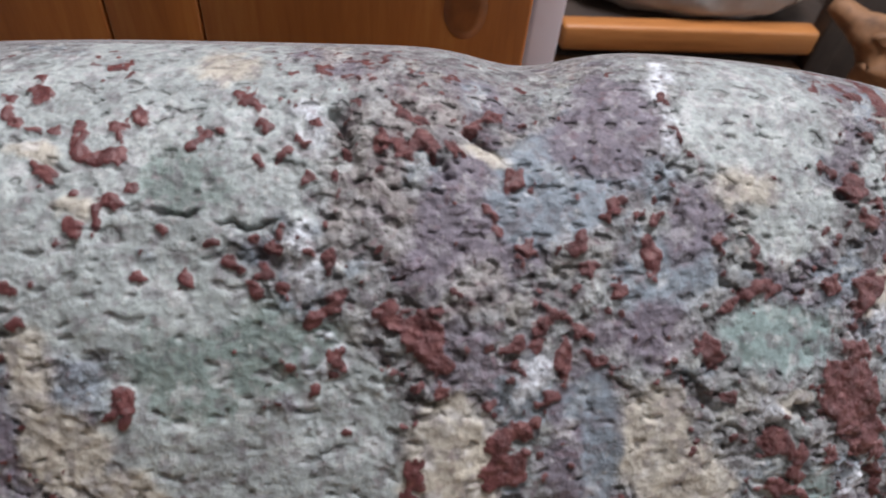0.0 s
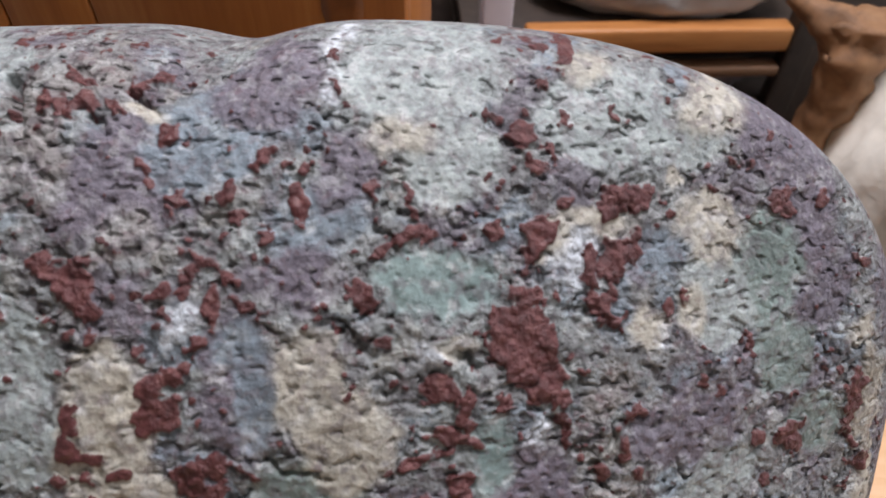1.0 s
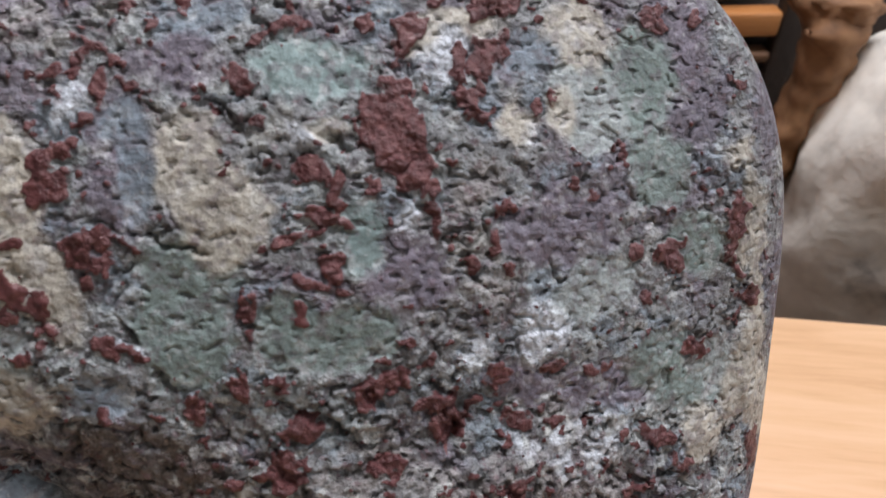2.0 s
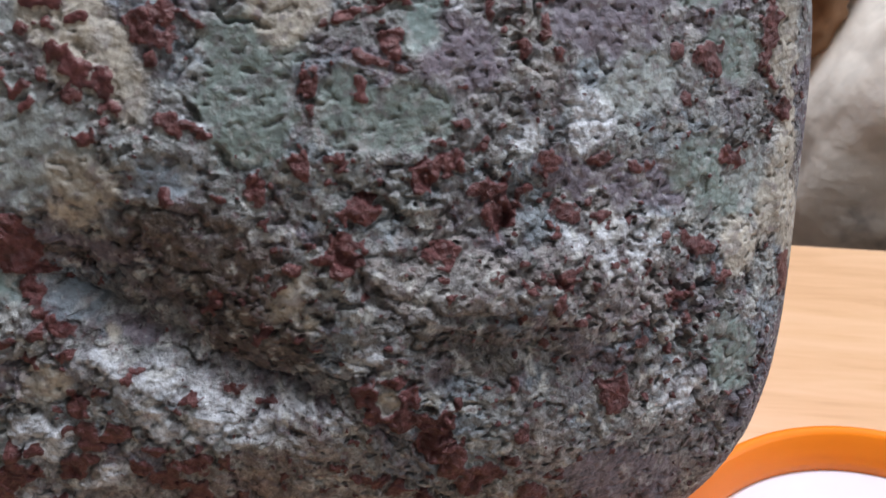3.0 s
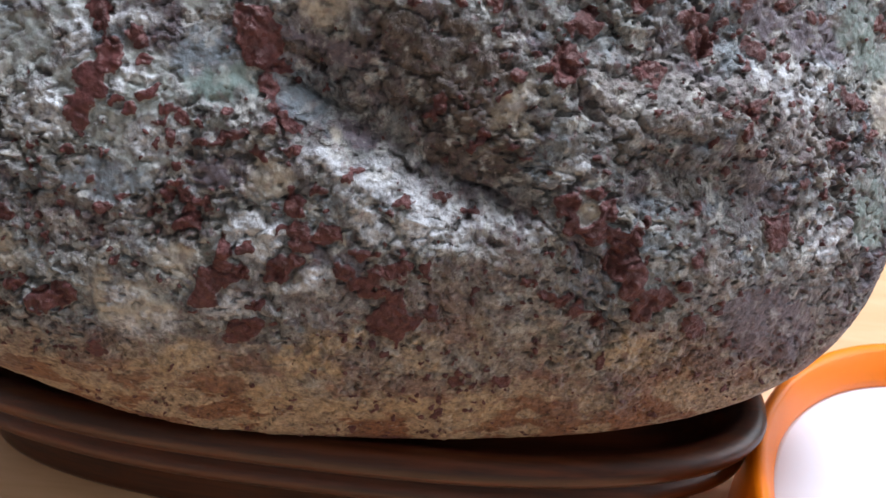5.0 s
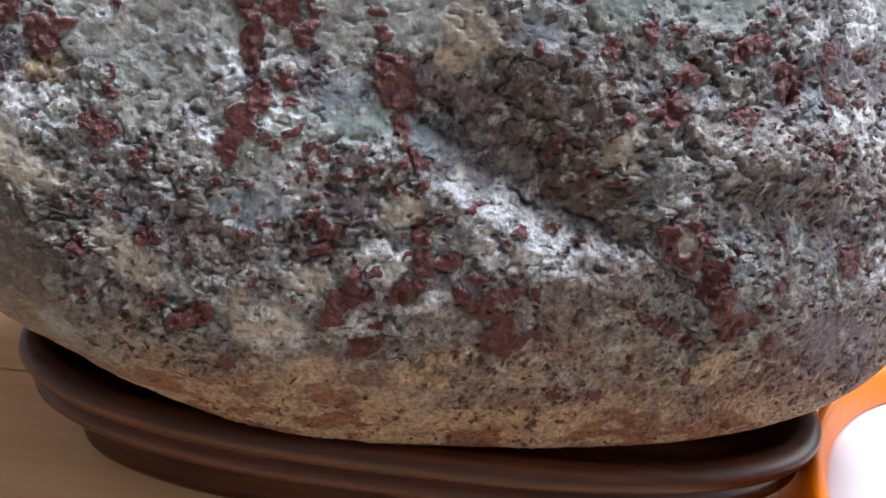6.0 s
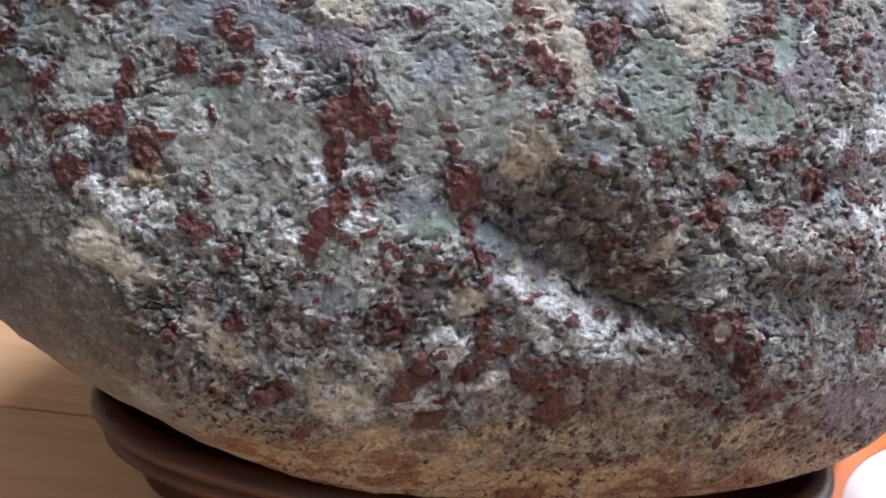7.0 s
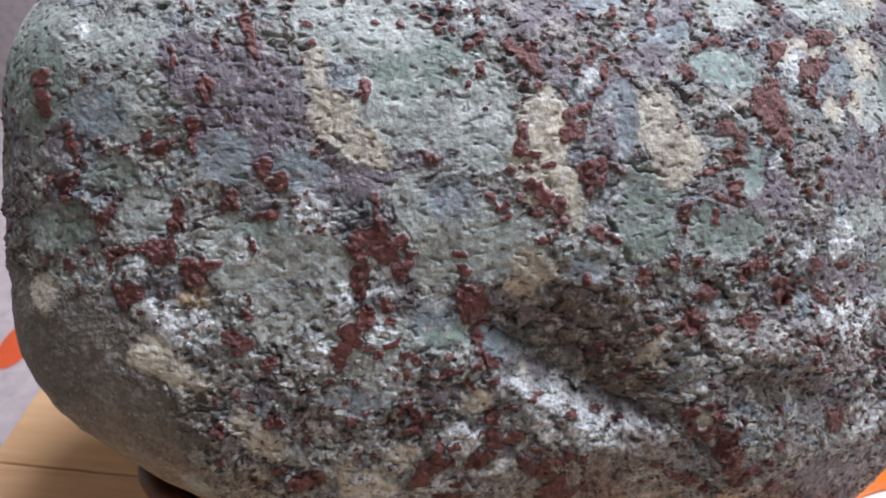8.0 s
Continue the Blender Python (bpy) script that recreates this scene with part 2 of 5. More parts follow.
def driftwood_root():
    bm = bmesh.new()
    pts = [(0.300, 0.70, 0.088), (0.325, 0.68, 0.080), (0.349, 0.665, 0.066), (0.352, 0.66, 0.035), (0.349, 0.66, 0.004), (0.342, 0.655, -0.03), (0.334, 0.65, -0.07), (0.330, 0.65, -0.16), (0.332, 0.65, -0.28)]
    rad = [0.007, 0.015, 0.023, 0.022, 0.020, 0.018, 0.017, 0.018, 0.024]
    n, fine = 20, []
    for i in range(len(pts) - 1):
        for k in range(6):
            u = k / 6
            fine.append((Vector(pts[i]).lerp(Vector(pts[i + 1]), u), rad[i] * (1 - u) + rad[i + 1] * u))
    fine.append((Vector(pts[-1]), rad[-1]))
    rings = []
    for i, (p, r) in enumerate(fine):
        d = (fine[min(i + 1, len(fine) - 1)][0] - fine[max(i - 1, 0)][0]).normalized()
        side = d.cross(Vector((0, 1, 0))).normalized()
        up = side.cross(d)
        ring = []
        for k in range(n):
            a = 2 * math.pi * k / n
            q = side * math.cos(a) + up * math.sin(a)
            ring.append(bm.verts.new(p + q * r * (1 + 0.35 * noise.noise((p + q * r) * 60) + 0.12 * noise.noise((p + q * r) * 190))))
        rings.append(ring)
    for a, b in zip(rings, rings[1:]):
        for k in range(n):
            bm.faces.new((a[k], a[(k + 1) % n], b[(k + 1) % n], b[k]))
    bmesh.ops.contextual_create(bm, geom=rings[0])
    bmesh.ops.contextual_create(bm, geom=rings[-1])
    root = tagged(new("driftwood_root"), label="curved brown driftwood root standing by the pale stone", category="driftwood")
    part("stem", bm, ROOT, root)
    bm = boulder(11, (0.030, 0.022, 0.017), 0.3, 2.0, 4)
    bmesh.ops.translate(bm, vec=(0.352, 0.668, 0.062), verts=bm.verts)
    part("burl", bm, ROOT, root, "knobbly brown burl")
    return root


driftwood_root()


def sofa():
    s = tagged(new("sofa"), label="lilac-grey fabric sofa with an orange-red printed mark", category="sofa")
    part("seat", box(-1.30, -0.40, 0.10, 1.10, -0.70, -0.30, 0.04, 4), FABRIC, s)
    part("backrest", box(-1.30, -0.40, 1.12, 1.30, -0.70, 0.25, 0.04, 4), FABRIC, s)
    bm, rings = lathe([(0.0, -0.299), (-0.004, -0.2975)], 24, (0.020, 0.045))
    bmesh.ops.contextual_create(bm, geom=rings[-1])
    bmesh.ops.translate(bm, vec=(-0.535, 0.535, 0), verts=bm.verts)
    part("printed_mark", bm, RED_PRINT, s, "orange-red printed mark")
    for x in (-1.2, -0.5):
        for y in (0.2, 1.2):
            part("foot", box(x - 0.03, x + 0.03, y - 0.03, y + 0.03, -0.75, -0.70), DARK, s)
    return s


sofa()


# ---- the large stone ----
# Its own upright plane is x, z; the face with the coloured clasts looks towards -y.
CX, CZ, RIGHT, LEFT, TOP, BOTTOM = -0.0137, 0.1756, 0.1937, 0.2015, 0.1265, 0.1355
MID_Y, THICK = 0.1679, 0.0613
CORNERS = (2.850, 4.000, 5.209, 1.050)  # squareness right-top, right-bottom, left-top, left-bottom
ROLL_OFF = (1.8674, 2.7938, 2.3693, 4.1177)  # how late the face turns away to the right, left, top, bottom
FACE = (-0.0068, 0.0038, 0.0059, -0.0029, -0.0018, 0.0099, 0.0278, 0.0150, 0.0331, -0.0144)  # gentle unevenness of the face
SLANTS = [np.array(Matrix.Rotation(0.7 + 1.1 * k, 3, Vector((1.0, 0.6 + 0.5 * k, 0.3 - 0.4 * k)).normalized())) for k in range(4)]
SLOPES = np.array([(x, y, z) for x in (-1, 0, 1) for y in (-1, 0, 1) for z in (-1, 0, 1) if abs(x) + abs(y) + abs(z) == 2], dtype=np.float32).T.copy()


def lattice(p, seed):
    """Smooth gradient noise, about -0.5..0.5, at the points p (n, 3)."""
    p = p.astype(np.float32)
    low = np.floor(p)
    f = p - low
    g = f * f * f * (f * (f * 6 - 15) + 10)
    cell = low.astype(np.int32).view(np.uint32)
    keys = [[(cell[:, k] + np.uint32(d)) * np.uint32(prime) for d in (0, 1)] for k, prime in enumerate((73856093, 19349663, 83492791))]
    start = np.uint32((seed * 2654435761) & 0xFFFFFFFF)
    out = np.zeros(len(p), dtype=np.float32)
    for dx in (0, 1):
        for dy in (0, 1):
            for dz in (0, 1):
                h = keys[0][dx] ^ keys[1][dy] ^ keys[2][dz] ^ start
                h = (h ^ (h >> np.uint32(16))) * np.uint32(0x45D9F3B)
                h = (h ^ (h >> np.uint32(15))) * np.uint32(0x2C1B3C6D)
                h = (h ^ (h >> np.uint32(16))) % np.uint32(12)
                w = (g[:, 0] if dx else 1 - g[:, 0]) * (g[:, 1] if dy else 1 - g[:, 1]) * (g[:, 2] if dz else 1 - g[:, 2])
                out += w * (SLOPES[0][h] * (f[:, 0] - dx) + SLOPES[1][h] * (f[:, 1] - dy) + SLOPES[2][h] * (f[:, 2] - dz))
    return 0.62 * out


def fractal(p, size, seed, octaves=4, gain=0.5):
    total, amp, norm = np.zeros(len(p)), 1.0, 0.0
    size *= 1.25
    for k in range(octaves):
        total += amp * lattice(p @ SLANTS[(k + seed) % 4] / size + 17.3 * k + seed, seed + k)
        norm += amp
        amp, size = amp * gain, size * 0.49
    return total / norm * 2


def step(a, b, x):
    t = np.clip((x - a) / (b - a), 0, 1)
    return t * t * (3 - 2 * t)


def blend_right_top(c, s, rt, rb, lt, lb):
    wr, wt = 0.5 + 0.5 * c, 0.5 + 0.5 * s
    return wr * (wt * rt + (1 - wt) * rb) + (1 - wr) * (wt * lt + (1 - wt) * lb)


def shell(nu, nv, front):
    """A grid laid over one side of the pebble's body."""
    u, v = np.meshgrid(np.linspace(-1, 1, nu), np.linspace(-1, 1, nv))
    u, v = u.ravel(), v.ravel()
    q = np.maximum(np.abs(u), np.abs(v))
    h = np.hypot(u, v) + 1e-9
    c, s = u / h, v / h
    n = blend_right_top(c, s, *CORNERS)
    k = (np.abs(c) ** n + np.abs(s) ** n) ** (-1 / n)
    r = np.sin(0.5 * math.pi * q)
    dx, dz = c * k * r, s * k * r
    x = CX + np.where(dx > 0, RIGHT, LEFT) * dx
    z = CZ + np.where(dz > 0, TOP, BOTTOM) * dz
    right, left, up, down = (np.clip(w, 0, 1) ** 2 for w in (c, -c, s, -s))
    e = right * ROLL_OFF[0] + left * ROLL_OFF[1] + up * ROLL_OFF[2] + down * ROLL_OFF[3]
    e = np.where(h < 1e-6, 3.0, e)
    bulge = np.clip(1 - r ** e, 0, 1) ** (1 / e)
    if front:
        a, b = (x - CX) / 0.216, (z - CZ) / 0.135
        terms = (1, a, b, a * a, a * b, b * b, a ** 3, a * a * b, a * b * b, b ** 3)
        y = MID_Y - THICK * bulge + sum(f * w for f, w in zip(FACE, terms)) * (1 - r ** 6)
    else:
        y = MID_Y + 0.085 * bulge
    return np.stack([x, y, z], 1), r


def faces_of(nu, nv, flip):
    i = np.arange(nu * nv).reshape(nv, nu)
    a, b, c, d = i[:-1, :-1].ravel(), i[:-1, 1:].ravel(), i[1:, 1:].ravel(), i[1:, :-1].ravel()
    return np.stack([a, d, c, b] if flip else [a, b, c, d], 1)


LONG_SEAM = (-0.0267, 0.1708, 0.0564, 0.1203)
BULGE_SEAM = (0.0696, 0.1451, 0.1281, 0.1309)
TOP_CRACK = (-0.0225, 0.2942, -0.0171, 0.2811)
BULGE = (0.0989, 0.1546)

# rock colours; BROWN also carries the shade in the hollow over the long seam
GREEN, PALE_GREEN, BLUE = (0.200, 0.248, 0.236), (0.350, 0.390, 0.388), (0.225, 0.268, 0.305)
PURPLE, CREAM, WHITE_ROCK = (0.155, 0.142, 0.170), (0.450, 0.432, 0.382), (0.62, 0.66, 0.70)
GREY, TEAL, DARK_GREY, BROWN, TAN = (0.265, 0.255, 0.25), (0.215, 0.28, 0.275), (0.115, 0.112, 0.105), (0.115, 0.098, 0.088), (0.42, 0.345, 0.25)

NU, NV = 1160, 800
front, reach = shell(NU, NV, True)
X, Z = front[:, 0], front[:, 2]
wide_noise = fractal(front, 0.030, 1, 4)
mid_noise = fractal(front, 0.011, 5, 4)
fine_noise = fractal(front, 0.0042, 9, 3)
mottle = fractal(front, 0.0065, 17, 3, 0.6)
rag_noise = fractal(front, 0.0021, 13, 2)
edge_x = X + 0.0038 * fractal(front, 0.011, 21, 4, 0.65) + 0.0010 * fractal(front, 0.0030, 25, 2)
edge_z = Z + 0.0038 * fractal(front, 0.011, 33, 4, 0.65) + 0.0010 * fractal(front, 0.0030, 37, 2)

# ground mass: slow drift between grey-green, blue-grey and purple-grey
pick = fractal(front, 0.022, 41, 4, 0.6)
pick2 = fractal(front, 0.014, 47, 4, 0.6)
tint = np.empty((len(front), 3))
tint[:] = (0.21, 0.217, 0.222)


def lay(colour, weight):
    tint[:] = tint * (1 - weight[:, None]) + np.array(colour) * weight[:, None]


lay(PURPLE, 0.75 * step(0.05, 0.25, pick))
lay(PALE_GREEN, 0.45 * step(0.04, 0.22, -pick))
lay(BLUE, 0.7 * step(0.12, 0.3, pick2))
lay(CREAM, 0.3 * step(0.24, 0.36, -pick2))
# smooth dull flank low on one side, a darker grey-brown
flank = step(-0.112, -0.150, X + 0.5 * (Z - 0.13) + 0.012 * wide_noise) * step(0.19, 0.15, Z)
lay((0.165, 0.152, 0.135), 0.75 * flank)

# earth-brown stain low down, where the stone stood in soil
stain = step(0.116, 0.056, Z + 0.022 * wide_noise + 0.006 * mid_noise)
blotch = step(-0.04, 0.07, fractal(front * np.array([0.7, 1.0, 1.3]), 0.013, 55, 4, 0.55))
rust, clay = np.array((0.215, 0.105, 0.056)), np.array((0.41, 0.325, 0.235))
warm = rust * (1 - blotch[:, None]) + clay * blotch[:, None]
tint = tint * (1 - 0.85 * stain[:, None]) + warm * 0.85 * stain[:, None]

red = np.full(len(front), -1.0)
lift = np.zeros(len(front))
calm = np.zeros(len(front))
crevice = np.zeros(len(front))


def spread(x, z, a, b, turn):
    """The points round an oval, and how far out in it each one lies (1 at its edge)."""
    near = np.nonzero((np.abs(X - x) < 1.6 * max(a, b) + 0.006) & (np.abs(Z - z) < 1.6 * max(a, b) + 0.006))[0]
    t = radians(turn)
    dx, dz = edge_x[near] - x, edge_z[near] - z
    p, q = (dx * math.cos(t) + dz * math.sin(t)) / a, (dz * math.cos(t) - dx * math.sin(t)) / b
    return near, np.sqrt(p * p + q * q)


def clasts(rows):
    """Embedded pieces of other rock and plain dark patches: colour, place x, z, half length, half height and turn in
    degrees of each.
    """
    for kind, x, z, a, b, turn in rows:
        near, d = spread(x, z, a, b, turn)
        soft = min(0.4, 0.0016 / min(a, b))
        w = 0.92 * step(1 + soft, 1 - soft, d + 0.20 * fine_noise[near])
        if kind is WHITE_ROCK:
            w = w * step(-0.34, -0.08, mottle[near])
        if kind in (GREY, DARK_GREY, BROWN, TAN):
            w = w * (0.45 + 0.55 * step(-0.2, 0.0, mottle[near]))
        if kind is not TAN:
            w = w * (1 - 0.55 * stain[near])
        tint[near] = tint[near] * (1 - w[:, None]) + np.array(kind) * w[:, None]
        smooth = 0.95 if kind is TEAL else 0.8 if kind in (GREEN, PALE_GREEN, BLUE, CREAM) else 0.6 if kind is PURPLE else 0.3 if kind in (WHITE_ROCK, TAN) else 0.0
        calm[near] = calm[near] * (1 - w) + smooth * w
        if kind is CREAM or kind is WHITE_ROCK:
            lift[near] += 0.0004 * w


def jaspers(rows):
    """Dark red grains that stand proud of the face."""
    for x, z, a, b, turn in rows:
        near, d = spread(x, z, a, b, turn)
        red[near] = np.maximum(red[near], (0.95 - d) * min(a, b) / 0.0022 + 0.55 * fine_noise[near] + 0.5 * rag_noise[near])


def inclusions(rows):
    """Pale eyes within the red grains."""
    for x, z, a, b, turn in rows:
        near, d = spread(x, z, a, b, turn)
        red[near] = np.minimum(red[near], (d - 1) * min(a, b) / 0.0022 + 0.4 * fine_noise[near])


def crevices(rows):
    """Narrow open cracks."""
    for x, z, a, b, turn in rows:
        near, d = spread(x, z, a, b, turn)
        crevice[near] = np.maximum(crevice[near], step(1.25, 0.35, d + 0.3 * rag_noise[near]))


clasts([
    (PALE_GREEN, -0.0591, 0.2883, 0.0445, 0.0162, -2), (DARK_GREY, -0.1669, 0.1492, 0.0342, 0.0183, 37), (PURPLE, -0.0999, 0.2372, 0.0222, 0.0204, -84), (PALE_GREEN, -0.1792, 0.2605, 0.0316, 0.0137, -6), (BROWN, 0.0264, 0.1629, 0.0243, 0.015, -27),
    (DARK_GREY, -0.1266, 0.1254, 0.0213, 0.0171, 54), (GREY, 0.1203, 0.1542, 0.0201, 0.0138, -16), (PALE_GREEN, -0.1792, 0.2605, 0.0213, 0.0116, -10), (PURPLE, 0.1277, 0.0902, 0.0185, 0.012, -30), (PALE_GREEN, -0.1006, 0.1874, 0.0153, 0.0143, 12),
    (PALE_GREEN, -0.0709, 0.2678, 0.0152, 0.0141, -58), (DARK_GREY, -0.1806, 0.1827, 0.016, 0.0131, 46), (GREY, 0.0823, 0.1573, 0.0206, 0.0101, -11), (GREEN, -0.0386, 0.252, 0.0213, 0.0085, 4), (GREY, -0.137, 0.227, 0.0137, 0.0129, 39),
    (PALE_GREEN, -0.0148, 0.1957, 0.0151, 0.0116, -88), (GREY, 0.0448, 0.106, 0.0165, 0.0106, -13), (GREY, -0.0604, 0.1335, 0.0168, 0.0103, 4),
])
clasts([
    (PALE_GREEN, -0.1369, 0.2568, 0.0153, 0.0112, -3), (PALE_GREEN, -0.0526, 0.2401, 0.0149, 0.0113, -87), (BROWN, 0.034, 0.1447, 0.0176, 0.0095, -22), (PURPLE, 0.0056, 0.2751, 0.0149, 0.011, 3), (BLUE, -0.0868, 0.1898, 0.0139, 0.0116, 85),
    (PALE_GREEN, 0.062, 0.2925, 0.0166, 0.0097, 4), (GREEN, -0.0508, 0.26, 0.0165, 0.0097, 4), (GREEN, -0.1866, 0.2467, 0.0159, 0.0098, -7), (PALE_GREEN, -0.0593, 0.1561, 0.0141, 0.0109, 5), (PALE_GREEN, 0.1003, 0.2828, 0.0155, 0.0098, -5),
    (PURPLE, -0.0923, 0.2262, 0.0132, 0.0113, 85), (PALE_GREEN, -0.0371, 0.233, 0.0134, 0.0111, 0), (PALE_GREEN, -0.0987, 0.1875, 0.0125, 0.0116, 39), (PALE_GREEN, -0.0799, 0.1876, 0.0153, 0.0092, 4), (PURPLE, -0.0712, 0.2154, 0.0212, 0.0066, 2),
    (PALE_GREEN, -0.1388, 0.2344, 0.0126, 0.0111, 19), (PURPLE, 0.1195, 0.2175, 0.0142, 0.0093, -7), (PALE_GREEN, -0.0361, 0.1951, 0.0116, 0.0113, -14),
])
clasts([
    (PALE_GREEN, -0.0611, 0.2623, 0.0136, 0.0095, -2), (GREEN, -0.0454, 0.2515, 0.0115, 0.0112, -23), (PURPLE, 0.1448, 0.2649, 0.0146, 0.0086, -83), (BLUE, 0.0195, 0.2815, 0.0122, 0.0101, -5), (GREEN, -0.1691, 0.1942, 0.015, 0.008, 9),
    (PURPLE, -0.1192, 0.2516, 0.0111, 0.0108, 78), (GREEN, 0.0377, 0.2019, 0.0113, 0.0105, 69), (PALE_GREEN, -0.0176, 0.1901, 0.0127, 0.0093, 2), (PURPLE, 0.15, 0.2434, 0.0136, 0.0085, -75), (PALE_GREEN, -0.0961, 0.1854, 0.0122, 0.0094, 4),
    (GREY, -0.0159, 0.2814, 0.0136, 0.0084, -83), (DARK_GREY, -0.1396, 0.1334, 0.0115, 0.0097, 34), (GREEN, 0.1372, 0.2488, 0.0131, 0.0085, -82), (GREY, 0.146, 0.1088, 0.0123, 0.009, -41), (PALE_GREEN, -0.0159, 0.226, 0.0115, 0.0094, 1),
    (PALE_GREEN, -0.0183, 0.2428, 0.0112, 0.0096, -86), (PURPLE, 0.0311, 0.2917, 0.0127, 0.0083, 4), (PURPLE, 0.0261, 0.2363, 0.0148, 0.0069, 89),
])
clasts([
    (GREEN, 0.1571, 0.1265, 0.013, 0.0076, -78), (GREY, 0.136, 0.1165, 0.0114, 0.0086, -51), (GREY, -0.0428, 0.1258, 0.0112, 0.0086, 28), (GREEN, 0.0657, 0.1964, 0.0128, 0.0075, -8), (CREAM, 0.0046, 0.2298, 0.0137, 0.0069, 88),
    (PURPLE, 0.0851, 0.2099, 0.0105, 0.009, -70), (BLUE, -0.1058, 0.2202, 0.01, 0.0094, 22), (PALE_GREEN, -0.1341, 0.2001, 0.0107, 0.0087, 18), (BLUE, -0.151, 0.2341, 0.0124, 0.0075, 4), (CREAM, 0.0406, 0.2364, 0.0112, 0.0083, -78),
    (PALE_GREEN, -0.0518, 0.1592, 0.0102, 0.0091, 25), (PALE_GREEN, 0.1239, 0.2436, 0.0109, 0.0084, -27), (PALE_GREEN, -0.046, 0.2646, 0.0097, 0.0094, -44), (PALE_GREEN, 0.0676, 0.2767, 0.0105, 0.0086, 6), (GREEN, 0.1541, 0.1722, 0.0125, 0.0072, -7),
    (PURPLE, 0.1315, 0.1771, 0.0145, 0.006, -12), (TAN, 0.0384, 0.0626, 0.0101, 0.0086, 85), (CREAM, -0.0005, 0.2245, 0.0111, 0.0077, -88),
])
clasts([
    (GREEN, 0.0399, 0.2152, 0.0125, 0.0068, -7), (TEAL, 0.0665, 0.2544, 0.0121, 0.007, -6), (CREAM, 0.0484, 0.2242, 0.0103, 0.0081, 71), (TAN, 0.0129, 0.0621, 0.0157, 0.0053, 5), (PALE_GREEN, -0.0334, 0.1848, 0.0093, 0.0089, -79),
    (GREY, 0.1043, 0.1098, 0.0098, 0.008, -45), (GREEN, 0.1423, 0.2279, 0.0093, 0.0081, -66), (CREAM, -0.0981, 0.1188, 0.0129, 0.0058, -49), (BLUE, 0.0416, 0.2669, 0.0099, 0.0075, 9), (BLUE, -0.0603, 0.1343, 0.013, 0.0057, 3),
    (PALE_GREEN, -0.0493, 0.1543, 0.0099, 0.0074, -1), (CREAM, 0.0056, 0.2153, 0.0095, 0.0077, -85), (PALE_GREEN, -0.0422, 0.2085, 0.0095, 0.0077, -87), (BLUE, -0.0288, 0.2088, 0.0096, 0.0076, 1), (BLUE, -0.0808, 0.2171, 0.0096, 0.0076, 3),
    (CREAM, -0.0705, 0.236, 0.0089, 0.0081, -85), (GREY, 0.0989, 0.1059, 0.0106, 0.0068, -18), (GREEN, 0.1445, 0.1802, 0.009, 0.008, -44),
])
clasts([
    (CREAM, 0.001, 0.2357, 0.0093, 0.0077, -87), (PALE_GREEN, -0.1193, 0.1626, 0.0101, 0.007, 4), (CREAM, 0.175, 0.16, 0.0146, 0.0048, -80), (PALE_GREEN, 0.1278, 0.202, 0.0101, 0.0069, 12), (CREAM, -0.1299, 0.1456, 0.012, 0.0058, -28),
    # dark strips along the bulge's seam put the shade under it into colour
    (GREY, -0.0724, 0.1243, 0.01, 0.0069, 4), (WHITE_ROCK, -0.075, 0.2019, 0.0088, 0.0078, 12), (DARK_GREY, 0.0769, 0.1444, 0.0196, 0.0035, -16), (TAN, -0.0224, 0.0652, 0.0096, 0.0071, 4), (CREAM, 0.1224, 0.2577, 0.0088, 0.0077, -39),
    (CREAM, -0.1339, 0.1498, 0.0088, 0.0076, -34), (CREAM, 0.0043, 0.2121, 0.0091, 0.0073, 17), (GREY, -0.0048, 0.1007, 0.0107, 0.0062, 5), (WHITE_ROCK, -0.1228, 0.1614, 0.009, 0.0072, 10), (GREEN, 0.1533, 0.2091, 0.0091, 0.0071, -60),
    (GREY, 0.0747, 0.1663, 0.0102, 0.0063, -2), (GREEN, 0.1376, 0.2485, 0.0115, 0.0054, -86), (PALE_GREEN, -0.0035, 0.1937, 0.008, 0.0077, 6),
])
clasts([
    (PALE_GREEN, 0.116, 0.2753, 0.0109, 0.0055, -2), (WHITE_ROCK, 0.1414, 0.1198, 0.009, 0.0066, -41), (GREEN, -0.1457, 0.2133, 0.0104, 0.0057, 3), (PURPLE, 0.1354, 0.2773, 0.0086, 0.0068, -12), (PURPLE, 0.0363, 0.2562, 0.0121, 0.0047, -1),
    (PALE_GREEN, -0.0811, 0.1689, 0.0083, 0.0068, 2), (PURPLE, -0.0068, 0.1685, 0.0156, 0.0036, -10), (PURPLE, -0.1646, 0.2241, 0.0079, 0.0071, 61), (GREY, 0.1151, 0.1614, 0.01, 0.0056, -23), (PALE_GREEN, 0.1607, 0.1746, 0.009, 0.0061, -61),
    (GREY, -0.0014, 0.0988, 0.0107, 0.0051, -2), (CREAM, -0.124, 0.1428, 0.01, 0.0054, -19), (GREEN, 0.0753, 0.1982, 0.0084, 0.0063, -8), (DARK_GREY, 0.0899, 0.1363, 0.0135, 0.0039, -5), (TAN, 0.0824, 0.0838, 0.0087, 0.006, -16),
    (WHITE_ROCK, -0.1273, 0.1644, 0.0087, 0.006, 9), (CREAM, -0.0014, 0.1815, 0.0085, 0.0061, 39), (CREAM, 0.1569, 0.1573, 0.0082, 0.0063, -59),
])
